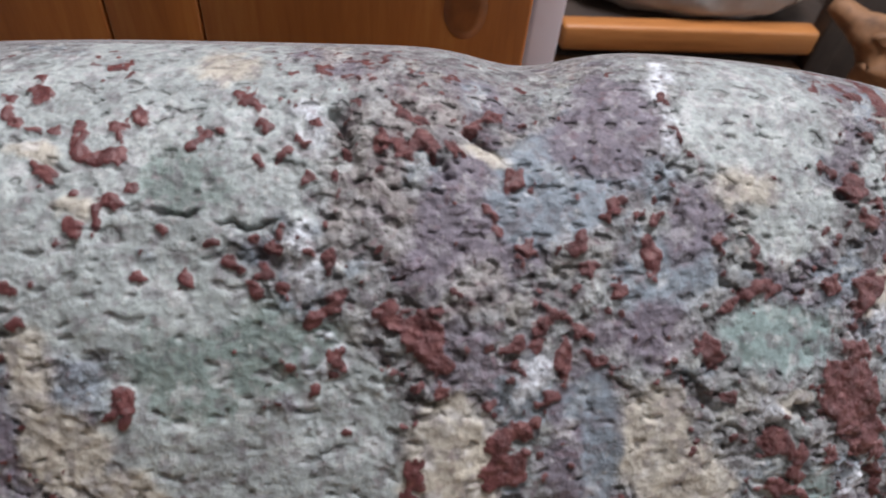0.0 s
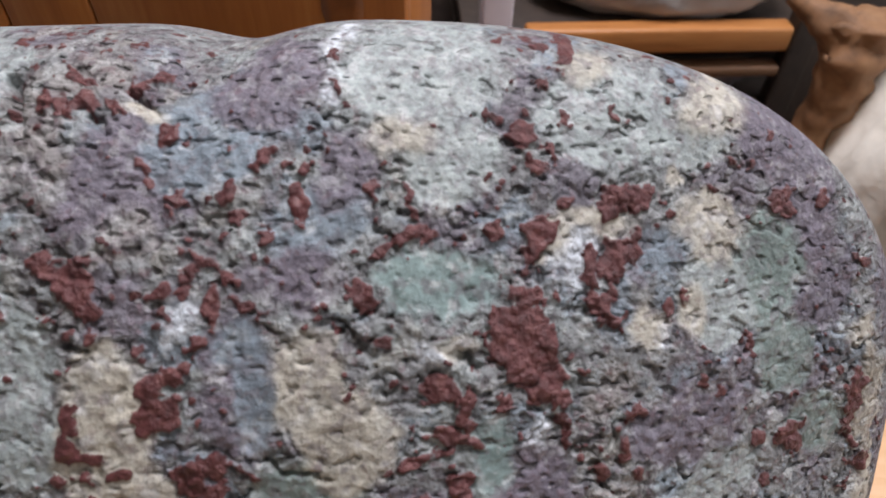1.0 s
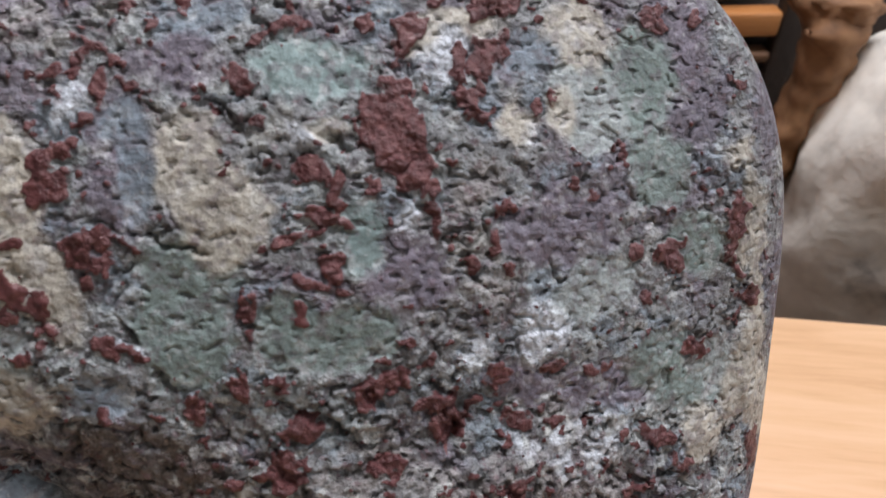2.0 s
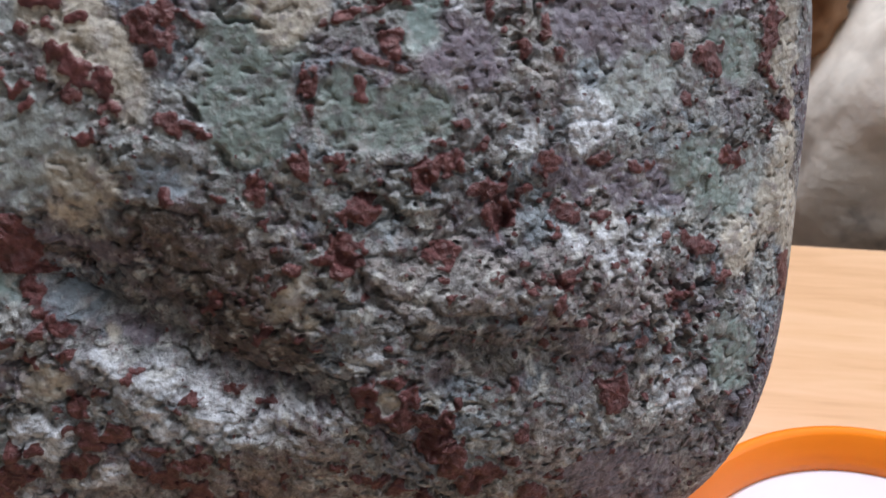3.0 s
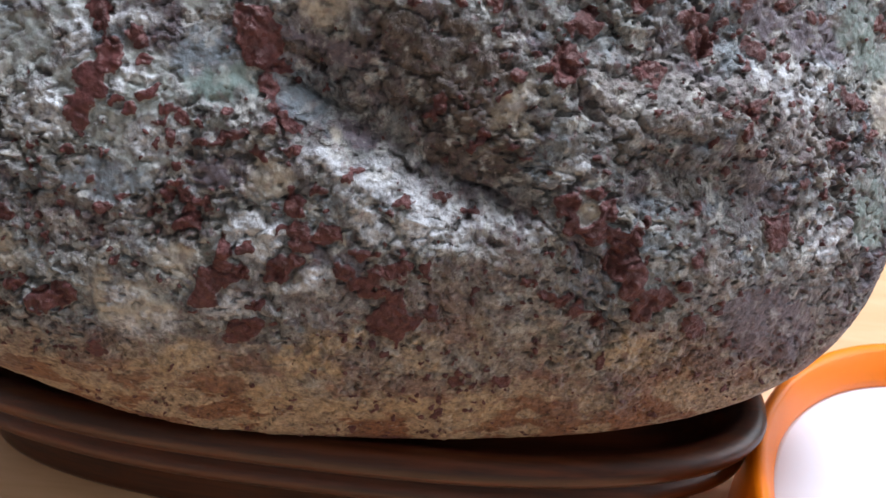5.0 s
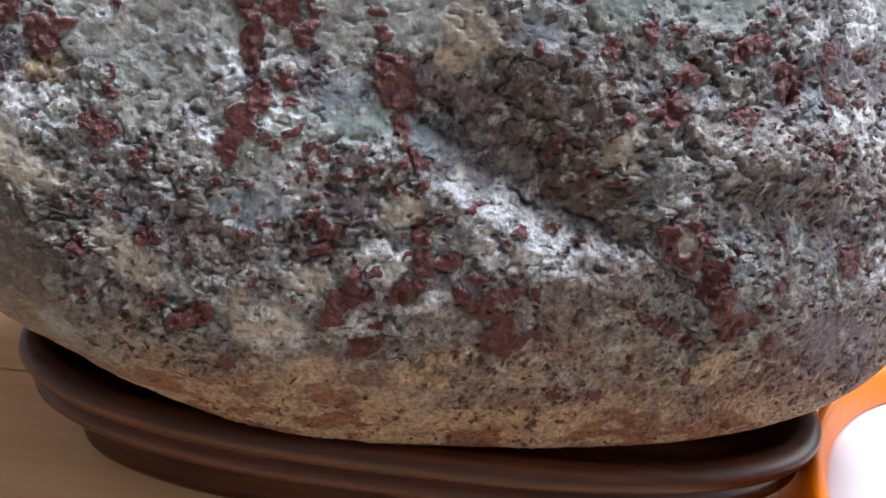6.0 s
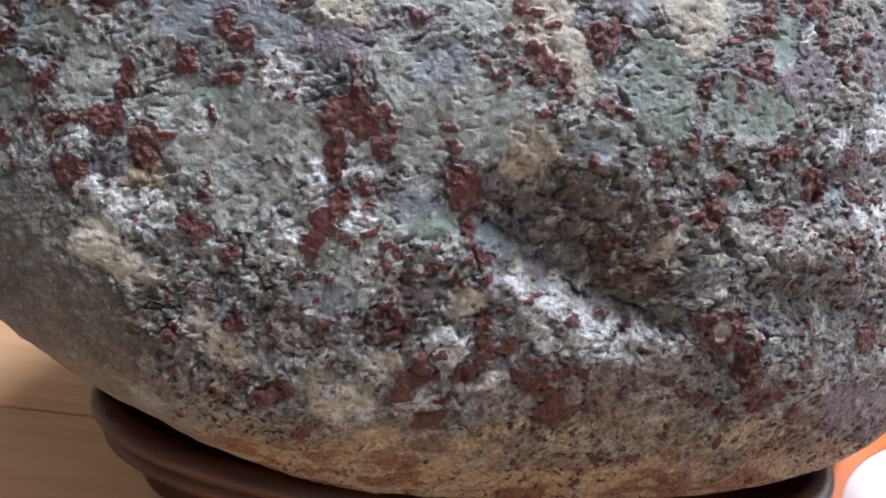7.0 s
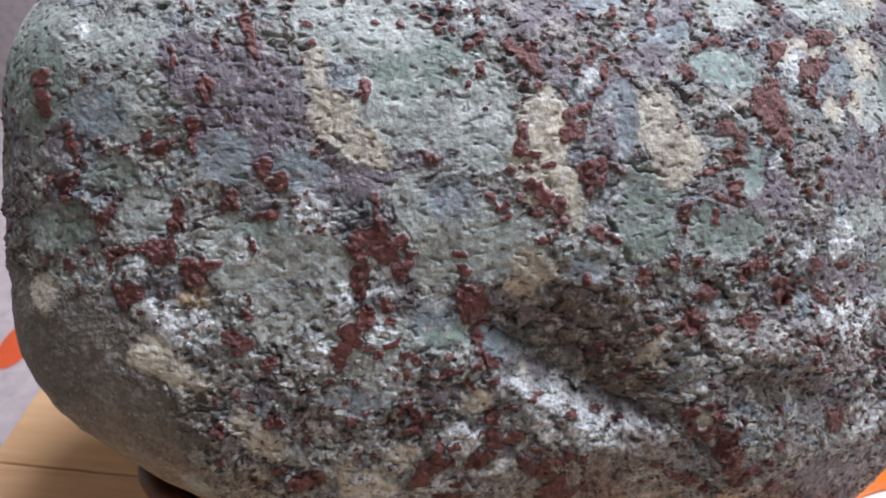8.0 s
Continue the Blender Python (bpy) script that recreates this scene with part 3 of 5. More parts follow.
clasts([
    (PALE_GREEN, -0.0573, 0.1477, 0.0082, 0.0063, 7), (TAN, 0.0356, 0.0571, 0.0085, 0.006, -15), (WHITE_ROCK, -0.1421, 0.181, 0.0085, 0.006, 9), (PALE_GREEN, -0.0542, 0.187, 0.0078, 0.0065, -87), (TAN, 0.0853, 0.0861, 0.0087, 0.0058, -21),
    (PALE_GREEN, -0.0543, 0.099, 0.0075, 0.0067, 45), (CREAM, 0.1716, 0.1699, 0.0152, 0.0033, -83), (TAN, -0.0138, 0.0637, 0.0135, 0.0037, 1), (PALE_GREEN, -0.067, 0.1803, 0.0078, 0.0064, 81), (GREY, -0.0049, 0.2932, 0.0089, 0.0056, -1),
    (BLUE, -0.0336, 0.1682, 0.0079, 0.0063, 1), (CREAM, -0.0566, 0.0969, 0.0095, 0.0052, 9), (WHITE_ROCK, -0.0225, 0.12, 0.0078, 0.0063, 46), (CREAM, -0.0008, 0.186, 0.0079, 0.0062, -5), (GREY, -0.041, 0.1416, 0.0089, 0.0055, 3),
    (PALE_GREEN, -0.0604, 0.1003, 0.0094, 0.0052, 9), (CREAM, -0.0579, 0.2242, 0.0085, 0.0057, -29), (PURPLE, 0.0474, 0.2764, 0.0075, 0.0064, 67),
])
clasts([
    (CREAM, -0.0595, 0.1008, 0.008, 0.006, 11), (PALE_GREEN, -0.0493, 0.1429, 0.0087, 0.0055, 3), (TAN, -0.0151, 0.082, 0.0095, 0.005, 4), (PURPLE, 0.1096, 0.1815, 0.0083, 0.0056, -28), (PALE_GREEN, 0.1257, 0.2381, 0.0077, 0.006, -6),
    (CREAM, -0.1761, 0.1688, 0.0076, 0.006, 64), (TAN, -0.0113, 0.0784, 0.0093, 0.0049, 3), (PALE_GREEN, -0.0915, 0.1603, 0.0094, 0.0048, 3), (TAN, -0.0557, 0.0771, 0.0093, 0.0048, 6), (PURPLE, -0.0577, 0.2119, 0.0076, 0.0057, 0),
    (CREAM, 0.17, 0.1991, 0.021, 0.002, -86), (WHITE_ROCK, -0.0986, 0.1895, 0.007, 0.006, 76), (GREEN, -0.0504, 0.2822, 0.0095, 0.0044, -13), (CREAM, 0.1226, 0.2826, 0.0073, 0.0057, -3), (PURPLE, 0.029, 0.2384, 0.0099, 0.0042, -81),
    (TEAL, -0.0314, 0.1611, 0.0099, 0.0042, 1), (TAN, -0.0025, 0.088, 0.0091, 0.0045, 4), (GREEN, 0.038, 0.1928, 0.0073, 0.0056, 8),
])
clasts([
    (TAN, 0.0186, 0.0631, 0.0119, 0.0034, 0), (TAN, -0.0444, 0.0822, 0.0072, 0.0056, 2), (TAN, -0.0462, 0.083, 0.0084, 0.0048, 11), (BLUE, -0.0346, 0.166, 0.0087, 0.0046, 2), (WHITE_ROCK, 0.0932, 0.2553, 0.0076, 0.0052, -85),
    (PURPLE, 0.0402, 0.256, 0.007, 0.0056, -9), (WHITE_ROCK, -0.0471, 0.1458, 0.008, 0.0049, 1), (CREAM, 0.0124, 0.2048, 0.0076, 0.0051, 77), (CREAM, -0.0757, 0.2508, 0.0084, 0.0046, -85), (GREEN, -0.0927, 0.1955, 0.0096, 0.004, 1),
    (TAN, 0.023, 0.0858, 0.0063, 0.006, 25), (BLUE, 0.0301, 0.2326, 0.0093, 0.004, -88), (WHITE_ROCK, 0.1295, 0.1655, 0.0079, 0.0047, -21), (WHITE_ROCK, -0.0547, 0.0928, 0.009, 0.0041, 4), (TEAL, -0.0296, 0.1588, 0.0092, 0.004, 1),
    (PALE_GREEN, -0.0881, 0.1716, 0.0078, 0.0047, 5), (WHITE_ROCK, -0.0215, 0.121, 0.0061, 0.006, -84), (WHITE_ROCK, 0.0065, 0.1352, 0.0072, 0.005, 6),
])
clasts([
    (PALE_GREEN, -0.08, 0.1712, 0.0064, 0.0055, 13), (PALE_GREEN, -0.1245, 0.094, 0.0071, 0.0049, -23), (GREY, 0.1007, 0.2268, 0.0069, 0.005, 61), (CREAM, -0.0182, 0.1362, 0.0063, 0.0054, 17), (WHITE_ROCK, -0.0753, 0.1494, 0.0081, 0.0042, 2),
    (WHITE_ROCK, 0.0385, 0.1256, 0.0091, 0.0037, -17), (BLUE, 0.0187, 0.1866, 0.0082, 0.0041, 7), (WHITE_ROCK, 0.1154, 0.1945, 0.006, 0.0056, -59), (GREEN, 0.0591, 0.2033, 0.0067, 0.005, -11), (WHITE_ROCK, 0.1248, 0.1587, 0.0093, 0.0036, -24),
    (WHITE_ROCK, -0.0315, 0.0998, 0.0079, 0.0041, 1), (WHITE_ROCK, 0.0259, 0.1264, 0.0083, 0.0039, -6), (PURPLE, -0.033, 0.136, 0.0075, 0.0043, 6), (WHITE_ROCK, -0.0303, 0.1006, 0.0084, 0.0037, -13), (BLUE, -0.0097, 0.1554, 0.0078, 0.0037, -31),
    (CREAM, 0.1569, 0.1597, 0.0065, 0.0044, -56), (TAN, -0.118, 0.1718, 0.0071, 0.004, 3), (BLUE, 0.1111, 0.2544, 0.0064, 0.0044, -17),
])
clasts([
    (TEAL, 0.076, 0.2227, 0.0054, 0.0051, -44), (CREAM, -0.1217, 0.1427, 0.0065, 0.0042, -27), (WHITE_ROCK, 0.1145, 0.1678, 0.0085, 0.0032, -4), (CREAM, -0.0035, 0.178, 0.0058, 0.0046, 64), (WHITE_ROCK, -0.0539, 0.1603, 0.0066, 0.004, 4),
    (CREAM, -0.1366, 0.1486, 0.0064, 0.0041, 4), (WHITE_ROCK, 0.0174, 0.1321, 0.0067, 0.0039, -7), (CREAM, 0.0581, 0.281, 0.0062, 0.0042, -8), (WHITE_ROCK, -0.0045, 0.14, 0.0062, 0.0042, 6), (CREAM, -0.0437, 0.1128, 0.007, 0.0037, 5),
    (WHITE_ROCK, 0.0073, 0.1234, 0.0055, 0.0047, 7), (WHITE_ROCK, 0.0259, 0.1206, 0.0086, 0.003, 0), (GREY, 0.0058, 0.2656, 0.0053, 0.0048, 6), (TAN, -0.0744, 0.0662, 0.0081, 0.003, 9), (WHITE_ROCK, -0.1361, 0.1664, 0.005, 0.0046, 46),
    (TAN, -0.1184, 0.1704, 0.0057, 0.004, 1), (GREY, 0.1057, 0.2025, 0.0053, 0.0043, -77), (WHITE_ROCK, -0.0663, 0.1703, 0.008, 0.0028, -90),
])
clasts([
    (TEAL, 0.0758, 0.2156, 0.0052, 0.0043, -77), (CREAM, 0.0873, 0.2601, 0.0049, 0.0045, -32), (WHITE_ROCK, 0.1312, 0.164, 0.0071, 0.0031, -33), (PURPLE, 0.0054, 0.1471, 0.0069, 0.0031, -32), (BLUE, 0.0277, 0.2441, 0.0048, 0.0044, 32),
    (WHITE_ROCK, -0.1581, 0.2603, 0.0057, 0.0036, -81), (CREAM, 0.0445, 0.156, 0.0062, 0.0033, 64), (WHITE_ROCK, -0.053, 0.1749, 0.0061, 0.0033, 1), (WHITE_ROCK, -0.0751, 0.1529, 0.0049, 0.0041, 15), (WHITE_ROCK, 0.0172, 0.1212, 0.0048, 0.0041, 78),
    (WHITE_ROCK, -0.0495, 0.1769, 0.0049, 0.004, -2), (WHITE_ROCK, 0.0488, 0.1239, 0.0075, 0.0026, -7), (CREAM, 0.1173, 0.2417, 0.005, 0.0038, -81), (WHITE_ROCK, -0.0287, 0.2902, 0.0048, 0.0039, -51), (WHITE_ROCK, -0.0613, 0.1028, 0.0061, 0.0029, 4),
    (CREAM, -0.0657, 0.1036, 0.0083, 0.0021, 78), (WHITE_ROCK, 0.057, 0.1383, 0.0061, 0.0027, 2), (WHITE_ROCK, 0.108, 0.2381, 0.0044, 0.0036, -20),
])
clasts([
    (WHITE_ROCK, -0.1344, 0.1672, 0.0044, 0.0036, 5), (CREAM, 0.0944, 0.2638, 0.007, 0.0022, -5), (CREAM, 0.0957, 0.2916, 0.0048, 0.0032, -3), (BROWN, -0.0102, 0.1683, 0.0072, 0.0021, -21), (CREAM, 0.1076, 0.2408, 0.0043, 0.0035, -76),
    (WHITE_ROCK, -0.0267, 0.2704, 0.0048, 0.003, -85), (CREAM, 0.0657, 0.1279, 0.004, 0.0036, 1), (WHITE_ROCK, -0.1194, 0.1908, 0.005, 0.0028, 4), (WHITE_ROCK, -0.0515, 0.1829, 0.0048, 0.0028, 0), (CREAM, -0.0469, 0.2995, 0.0067, 0.002, -6),
    (CREAM, 0.0992, 0.2621, 0.0036, 0.0035, -30), (CREAM, 0.1626, 0.23, 0.004, 0.0031, 36), (WHITE_ROCK, 0.0164, 0.2497, 0.0041, 0.003, 38), (CREAM, -0.0024, 0.1796, 0.0042, 0.0029, -87), (WHITE_ROCK, 0.0436, 0.2898, 0.0042, 0.0028, 74),
    (WHITE_ROCK, -0.0117, 0.1058, 0.0061, 0.0019, 12), (WHITE_ROCK, 0.024, 0.1978, 0.0063, 0.0018, -21), (WHITE_ROCK, 0.1007, 0.1912, 0.0039, 0.0029, 49),
])
clasts([
    (WHITE_ROCK, -0.0231, 0.252, 0.0041, 0.0027, -7), (CREAM, 0.068, 0.2421, 0.0049, 0.002, -1), (WHITE_ROCK, 0.0177, 0.2488, 0.0035, 0.0026, 28), (CREAM, -0.0783, 0.2863, 0.0049, 0.0018, -3), (CREAM, 0.0064, 0.287, 0.0054, 0.0016, -5),
    (WHITE_ROCK, -0.0069, 0.1091, 0.0045, 0.0019, 2), (CREAM, -0.07, 0.2777, 0.0039, 0.0021, -6), (WHITE_ROCK, 0.0865, 0.2231, 0.003, 0.0026, -9), (WHITE_ROCK, 0.0618, 0.241, 0.0027, 0.0025, -10), (WHITE_ROCK, 0.043, 0.2981, 0.0037, 0.0016, 9),
    (WHITE_ROCK, 0.0619, 0.2406, 0.0037, 0.0016, -9), (WHITE_ROCK, 0.1122, 0.1873, 0.0025, 0.0022, -51), (CREAM, 0.0471, 0.1492, 0.0027, 0.0019, 4), (WHITE_ROCK, 0.0625, 0.1417, 0.0032, 0.0016, -3), (WHITE_ROCK, 0.0129, 0.2456, 0.0023, 0.0019, 75),
    (CREAM, -0.0017, 0.1473, 0.0024, 0.0016, -76), (CREAM, 0.1142, 0.2687, 0.0018, 0.0014, -17),
])
jaspers([
    (-0.0821, 0.2956, 0.0029, 0.0016, -24), (-0.0615, 0.2927, 0.0025, 0.0017, -14), (-0.0867, 0.293, 0.0027, 0.0012, -31), (-0.0789, 0.2902, 0.0027, 0.0011, -14), (-0.0703, 0.2886, 0.0037, 0.0018, -45),
    (-0.0664, 0.2865, 0.0037, 0.0012, -10), (-0.0619, 0.2863, 0.0023, 0.0016, -30), (-0.0639, 0.2899, 0.0019, 0.0009, -52), (-0.0487, 0.2885, 0.0026, 0.0015, -6), (-0.0458, 0.2896, 0.0017, 0.0009, -3),
    (-0.0408, 0.2946, 0.0018, 0.0013, -27), (-0.038, 0.2909, 0.0015, 0.0011, -66), (-0.035, 0.2937, 0.0018, 0.0008, -69), (-0.0259, 0.2894, 0.0017, 0.0009, -5), (-0.0318, 0.2863, 0.0017, 0.0011, -15),
    (-0.0281, 0.2869, 0.0012, 0.0006, -4), (-0.0366, 0.2865, 0.0011, 0.0009, -79), (-0.0274, 0.2807, 0.0023, 0.0015, 21),
])
jaspers([
    (-0.0222, 0.2814, 0.0023, 0.0006, -85), (-0.0586, 0.2817, 0.0024, 0.0014, -12), (-0.0751, 0.2832, 0.0025, 0.0014, -21), (-0.0761, 0.2808, 0.0017, 0.0007, -4), (-0.0699, 0.2804, 0.0014, 0.0007, -5),
    (-0.0638, 0.2795, 0.0031, 0.0013, 6), (-0.0657, 0.276, 0.0024, 0.0012, -89), (-0.0695, 0.2731, 0.0029, 0.0021, 6), (-0.0752, 0.266, 0.0015, 0.0011, -8), (-0.0564, 0.2664, 0.0016, 0.0013, -4),
    (-0.0787, 0.2596, 0.0021, 0.0018, 72), (-0.0478, 0.2654, 0.0018, 0.0014, 73), (-0.0473, 0.2639, 0.0012, 0.0007, 1), (-0.0344, 0.269, 0.0021, 0.0015, -62), (-0.0316, 0.2643, 0.0021, 0.0017, -73),
    (-0.0372, 0.2653, 0.0015, 0.0011, -88), (-0.0395, 0.2693, 0.0011, 0.0011, 88), (-0.0432, 0.2723, 0.0011, 0.0008, 3),
])
jaspers([
    (-0.0535, 0.2746, 0.0012, 0.0007, -4), (-0.0361, 0.2737, 0.0013, 0.001, 5), (-0.0311, 0.2746, 0.0013, 0.001, -2), (-0.0247, 0.2718, 0.0016, 0.0011, 89), (-0.0247, 0.2585, 0.0024, 0.0021, 29),
    (-0.0222, 0.26, 0.0015, 0.0011, -10), (-0.0533, 0.2556, 0.0013, 0.0012, 59), (-0.0298, 0.252, 0.0036, 0.001, -32), (-0.024, 0.2475, 0.0024, 0.0015, 85), (-0.06, 0.2471, 0.0021, 0.0012, 86),
    (-0.0597, 0.2418, 0.0019, 0.0015, 85), (-0.0616, 0.244, 0.0021, 0.0012, 31), (-0.0235, 0.239, 0.0016, 0.0012, 19), (-0.0183, 0.2384, 0.0013, 0.001, 20), (-0.0135, 0.2384, 0.0011, 0.0008, -8),
    (-0.0049, 0.256, 0.0061, 0.0048, -54), (-0.0001, 0.251, 0.0027, 0.0021, -88), (-0.0097, 0.2599, 0.0022, 0.0016, -89),
])
jaspers([
    (-0.0025, 0.2613, 0.0026, 0.0011, 1), (0.0171, 0.2635, 0.0029, 0.001, 5), (0.015, 0.2617, 0.0014, 0.0013, -65), (0.0198, 0.2596, 0.0022, 0.0013, -20), (0.0167, 0.2572, 0.0021, 0.0015, 33),
    (0.0141, 0.2548, 0.0037, 0.0019, 7), (0.0223, 0.2501, 0.0046, 0.0014, -86), (0.0065, 0.2448, 0.0021, 0.0015, 4), (0.0188, 0.244, 0.0026, 0.0015, 7), (0.0105, 0.2362, 0.005, 0.0027, -77),
    (0.0102, 0.2308, 0.0031, 0.0024, 89), (0.0119, 0.2843, 0.0023, 0.0021, 79), (0.0151, 0.2824, 0.0013, 0.0009, 7), (-0.0072, 0.2871, 0.0038, 0.0019, -8), (-0.0093, 0.2856, 0.0016, 0.0014, -8),
    (-0.0194, 0.3002, 0.004, 0.0006, 0), (-0.0279, 0.2981, 0.0017, 0.0009, -14), (-0.0341, 0.2988, 0.0015, 0.0008, -10),
])
jaspers([
    (-0.0714, 0.2995, 0.0032, 0.0006, -16), (0.0075, 0.2937, 0.0021, 0.0006, 36), (0.0052, 0.291, 0.0027, 0.0006, 18), (0.0098, 0.275, 0.0017, 0.0012, -8), (0.0076, 0.2778, 0.0025, 0.0009, -26),
    (0.0147, 0.2717, 0.0022, 0.0019, -69), (0.0244, 0.2721, 0.0021, 0.0016, 64), (0.0272, 0.2677, 0.002, 0.0012, -4), (0.0299, 0.2772, 0.0018, 0.0016, 83), (0.0233, 0.2792, 0.0013, 0.0009, 89),
    (0.0377, 0.2694, 0.0045, 0.0033, -74), (0.0327, 0.2661, 0.0018, 0.0014, -5), (0.0322, 0.2642, 0.0022, 0.001, -2), (0.034, 0.2852, 0.0013, 0.0011, 4), (0.0519, 0.2709, 0.002, 0.0015, 73),
    (0.0596, 0.2691, 0.0029, 0.0015, -87), (0.0626, 0.2634, 0.0022, 0.0014, -7), (0.0579, 0.2617, 0.0048, 0.0012, 7),
])
jaspers([
    (0.0544, 0.2599, 0.0024, 0.0008, -6), (0.0513, 0.2525, 0.0039, 0.0024, -82), (0.0497, 0.2611, 0.0015, 0.001, -11), (0.0539, 0.2439, 0.0019, 0.0011, -13), (0.0793, 0.2973, 0.0074, 0.0006, -8),
    (0.0848, 0.2953, 0.0024, 0.0013, -4), (0.0909, 0.295, 0.0042, 0.0024, 90), (0.0862, 0.2888, 0.0009, 0.0008, -10), (0.0822, 0.28, 0.0037, 0.0034, -78), (0.0868, 0.2771, 0.0029, 0.0016, -6),
    (0.0897, 0.2823, 0.0027, 0.0012, -89), (0.0846, 0.274, 0.0023, 0.0012, -7), (0.0852, 0.2614, 0.0046, 0.0041, -52), (0.0835, 0.2573, 0.0032, 0.0023, -89), (0.0898, 0.2668, 0.0018, 0.0016, -74),
    (0.0997, 0.266, 0.0041, 0.0033, -85), (0.1056, 0.2661, 0.0045, 0.0029, -5), (0.1014, 0.2555, 0.0045, 0.0031, -80),
])
jaspers([
    (0.105, 0.2574, 0.0034, 0.0014, -89), (0.0986, 0.2438, 0.0034, 0.0025, -80), (0.0991, 0.2471, 0.0022, 0.0016, -81), (0.0893, 0.2487, 0.0015, 0.0013, -63), (0.1149, 0.2449, 0.0018, 0.001, -86),
    (0.1003, 0.2828, 0.001, 0.0009, -15), (0.1033, 0.281, 0.001, 0.001, -71), (0.1274, 0.2705, 0.0023, 0.0015, -7), (0.1313, 0.2713, 0.0016, 0.0012, -13), (0.1394, 0.263, 0.003, 0.002, -81),
    (0.1491, 0.2615, 0.0025, 0.002, -71), (0.0853, 0.2388, 0.0149, 0.0041, -63), (0.083, 0.2499, 0.0028, 0.0026, -6), (0.0818, 0.2386, 0.0136, 0.0044, -63), (0.0859, 0.2302, 0.0035, 0.0032, -40),
    (0.0918, 0.2197, 0.0045, 0.0012, -89), (0.0963, 0.254, 0.0041, 0.0019, -86), (0.097, 0.2459, 0.0029, 0.0026, -72),
])
jaspers([
    (0.0858, 0.2476, 0.0016, 0.0011, -83), (0.1012, 0.2491, 0.0035, 0.0012, -89), (0.1116, 0.2439, 0.0017, 0.0012, -84), (0.0512, 0.2523, 0.0027, 0.0024, -74), (0.0543, 0.2443, 0.0019, 0.0011, -4),
    (0.0652, 0.2337, 0.0042, 0.0035, -9), (0.0703, 0.2277, 0.0058, 0.0018, 90), (0.0668, 0.2233, 0.0043, 0.0022, 2), (0.0609, 0.2195, 0.0056, 0.002, 11), (0.0725, 0.2218, 0.0019, 0.0016, -78),
    (0.0694, 0.2125, 0.004, 0.003, 88), (0.0664, 0.2096, 0.0058, 0.0015, -17), (0.0631, 0.203, 0.0028, 0.0023, -87), (0.0721, 0.2073, 0.0023, 0.0015, -6), (0.051, 0.205, 0.0045, 0.0017, -86),
    (0.053, 0.2086, 0.002, 0.0015, -77), (0.0512, 0.2, 0.002, 0.0015, 83), (0.0098, 0.2377, 0.0026, 0.0021, -4),
])
jaspers([
    (0.0121, 0.2331, 0.0034, 0.0018, 87), (0.0137, 0.2297, 0.0021, 0.0016, -7), (0.016, 0.2174, 0.0028, 0.0026, 43), (0.0199, 0.2203, 0.0031, 0.0022, 75), (0.0214, 0.2156, 0.0025, 0.002, -89),
    (0.0066, 0.2097, 0.0026, 0.0015, 5), (0.0024, 0.206, 0.0026, 0.0012, 3), (0.007, 0.2023, 0.0022, 0.0016, 21), (0.0054, 0.1998, 0.0017, 0.0013, 29), (0.0244, 0.1965, 0.006, 0.0021, -32),
    (0.1467, 0.2066, 0.0051, 0.0035, -74), (0.1391, 0.1987, 0.0018, 0.0016, -45), (0.1373, 0.2087, 0.0029, 0.0021, -71), (0.1623, 0.212, 0.0095, 0.0026, -88), (0.165, 0.2, 0.0059, 0.0013, -85),
    (0.126, 0.2225, 0.0023, 0.0016, -82), (0.122, 0.2267, 0.0013, 0.001, -74), (0.0989, 0.2111, 0.0024, 0.0019, -76),
])
jaspers([
    (0.1044, 0.2155, 0.0033, 0.0015, -89), (0.1076, 0.2088, 0.0024, 0.001, -87), (0.1069, 0.2226, 0.0021, 0.001, -89), (0.1529, 0.1813, 0.0042, 0.003, -28), (0.0765, 0.1848, 0.004, 0.003, -68),
    (0.0826, 0.1867, 0.0041, 0.0026, -35), (0.0848, 0.1953, 0.0027, 0.0015, -4), (0.0895, 0.19, 0.0018, 0.0017, 20), (0.0476, 0.187, 0.0039, 0.0025, -21), (0.0566, 0.1865, 0.0023, 0.0014, -10),
    (0.0607, 0.1757, 0.0042, 0.0034, -14), (0.0929, 0.1743, 0.0053, 0.0043, -35), (0.0905, 0.1802, 0.0027, 0.0022, -74), (0.0967, 0.1752, 0.0026, 0.0017, -17), (0.1032, 0.1826, 0.0045, 0.0015, -88),
    (0.1175, 0.1843, 0.0038, 0.0022, 8), (0.1441, 0.1589, 0.0079, 0.0018, -49), (0.1475, 0.1532, 0.005, 0.0015, -49),
])
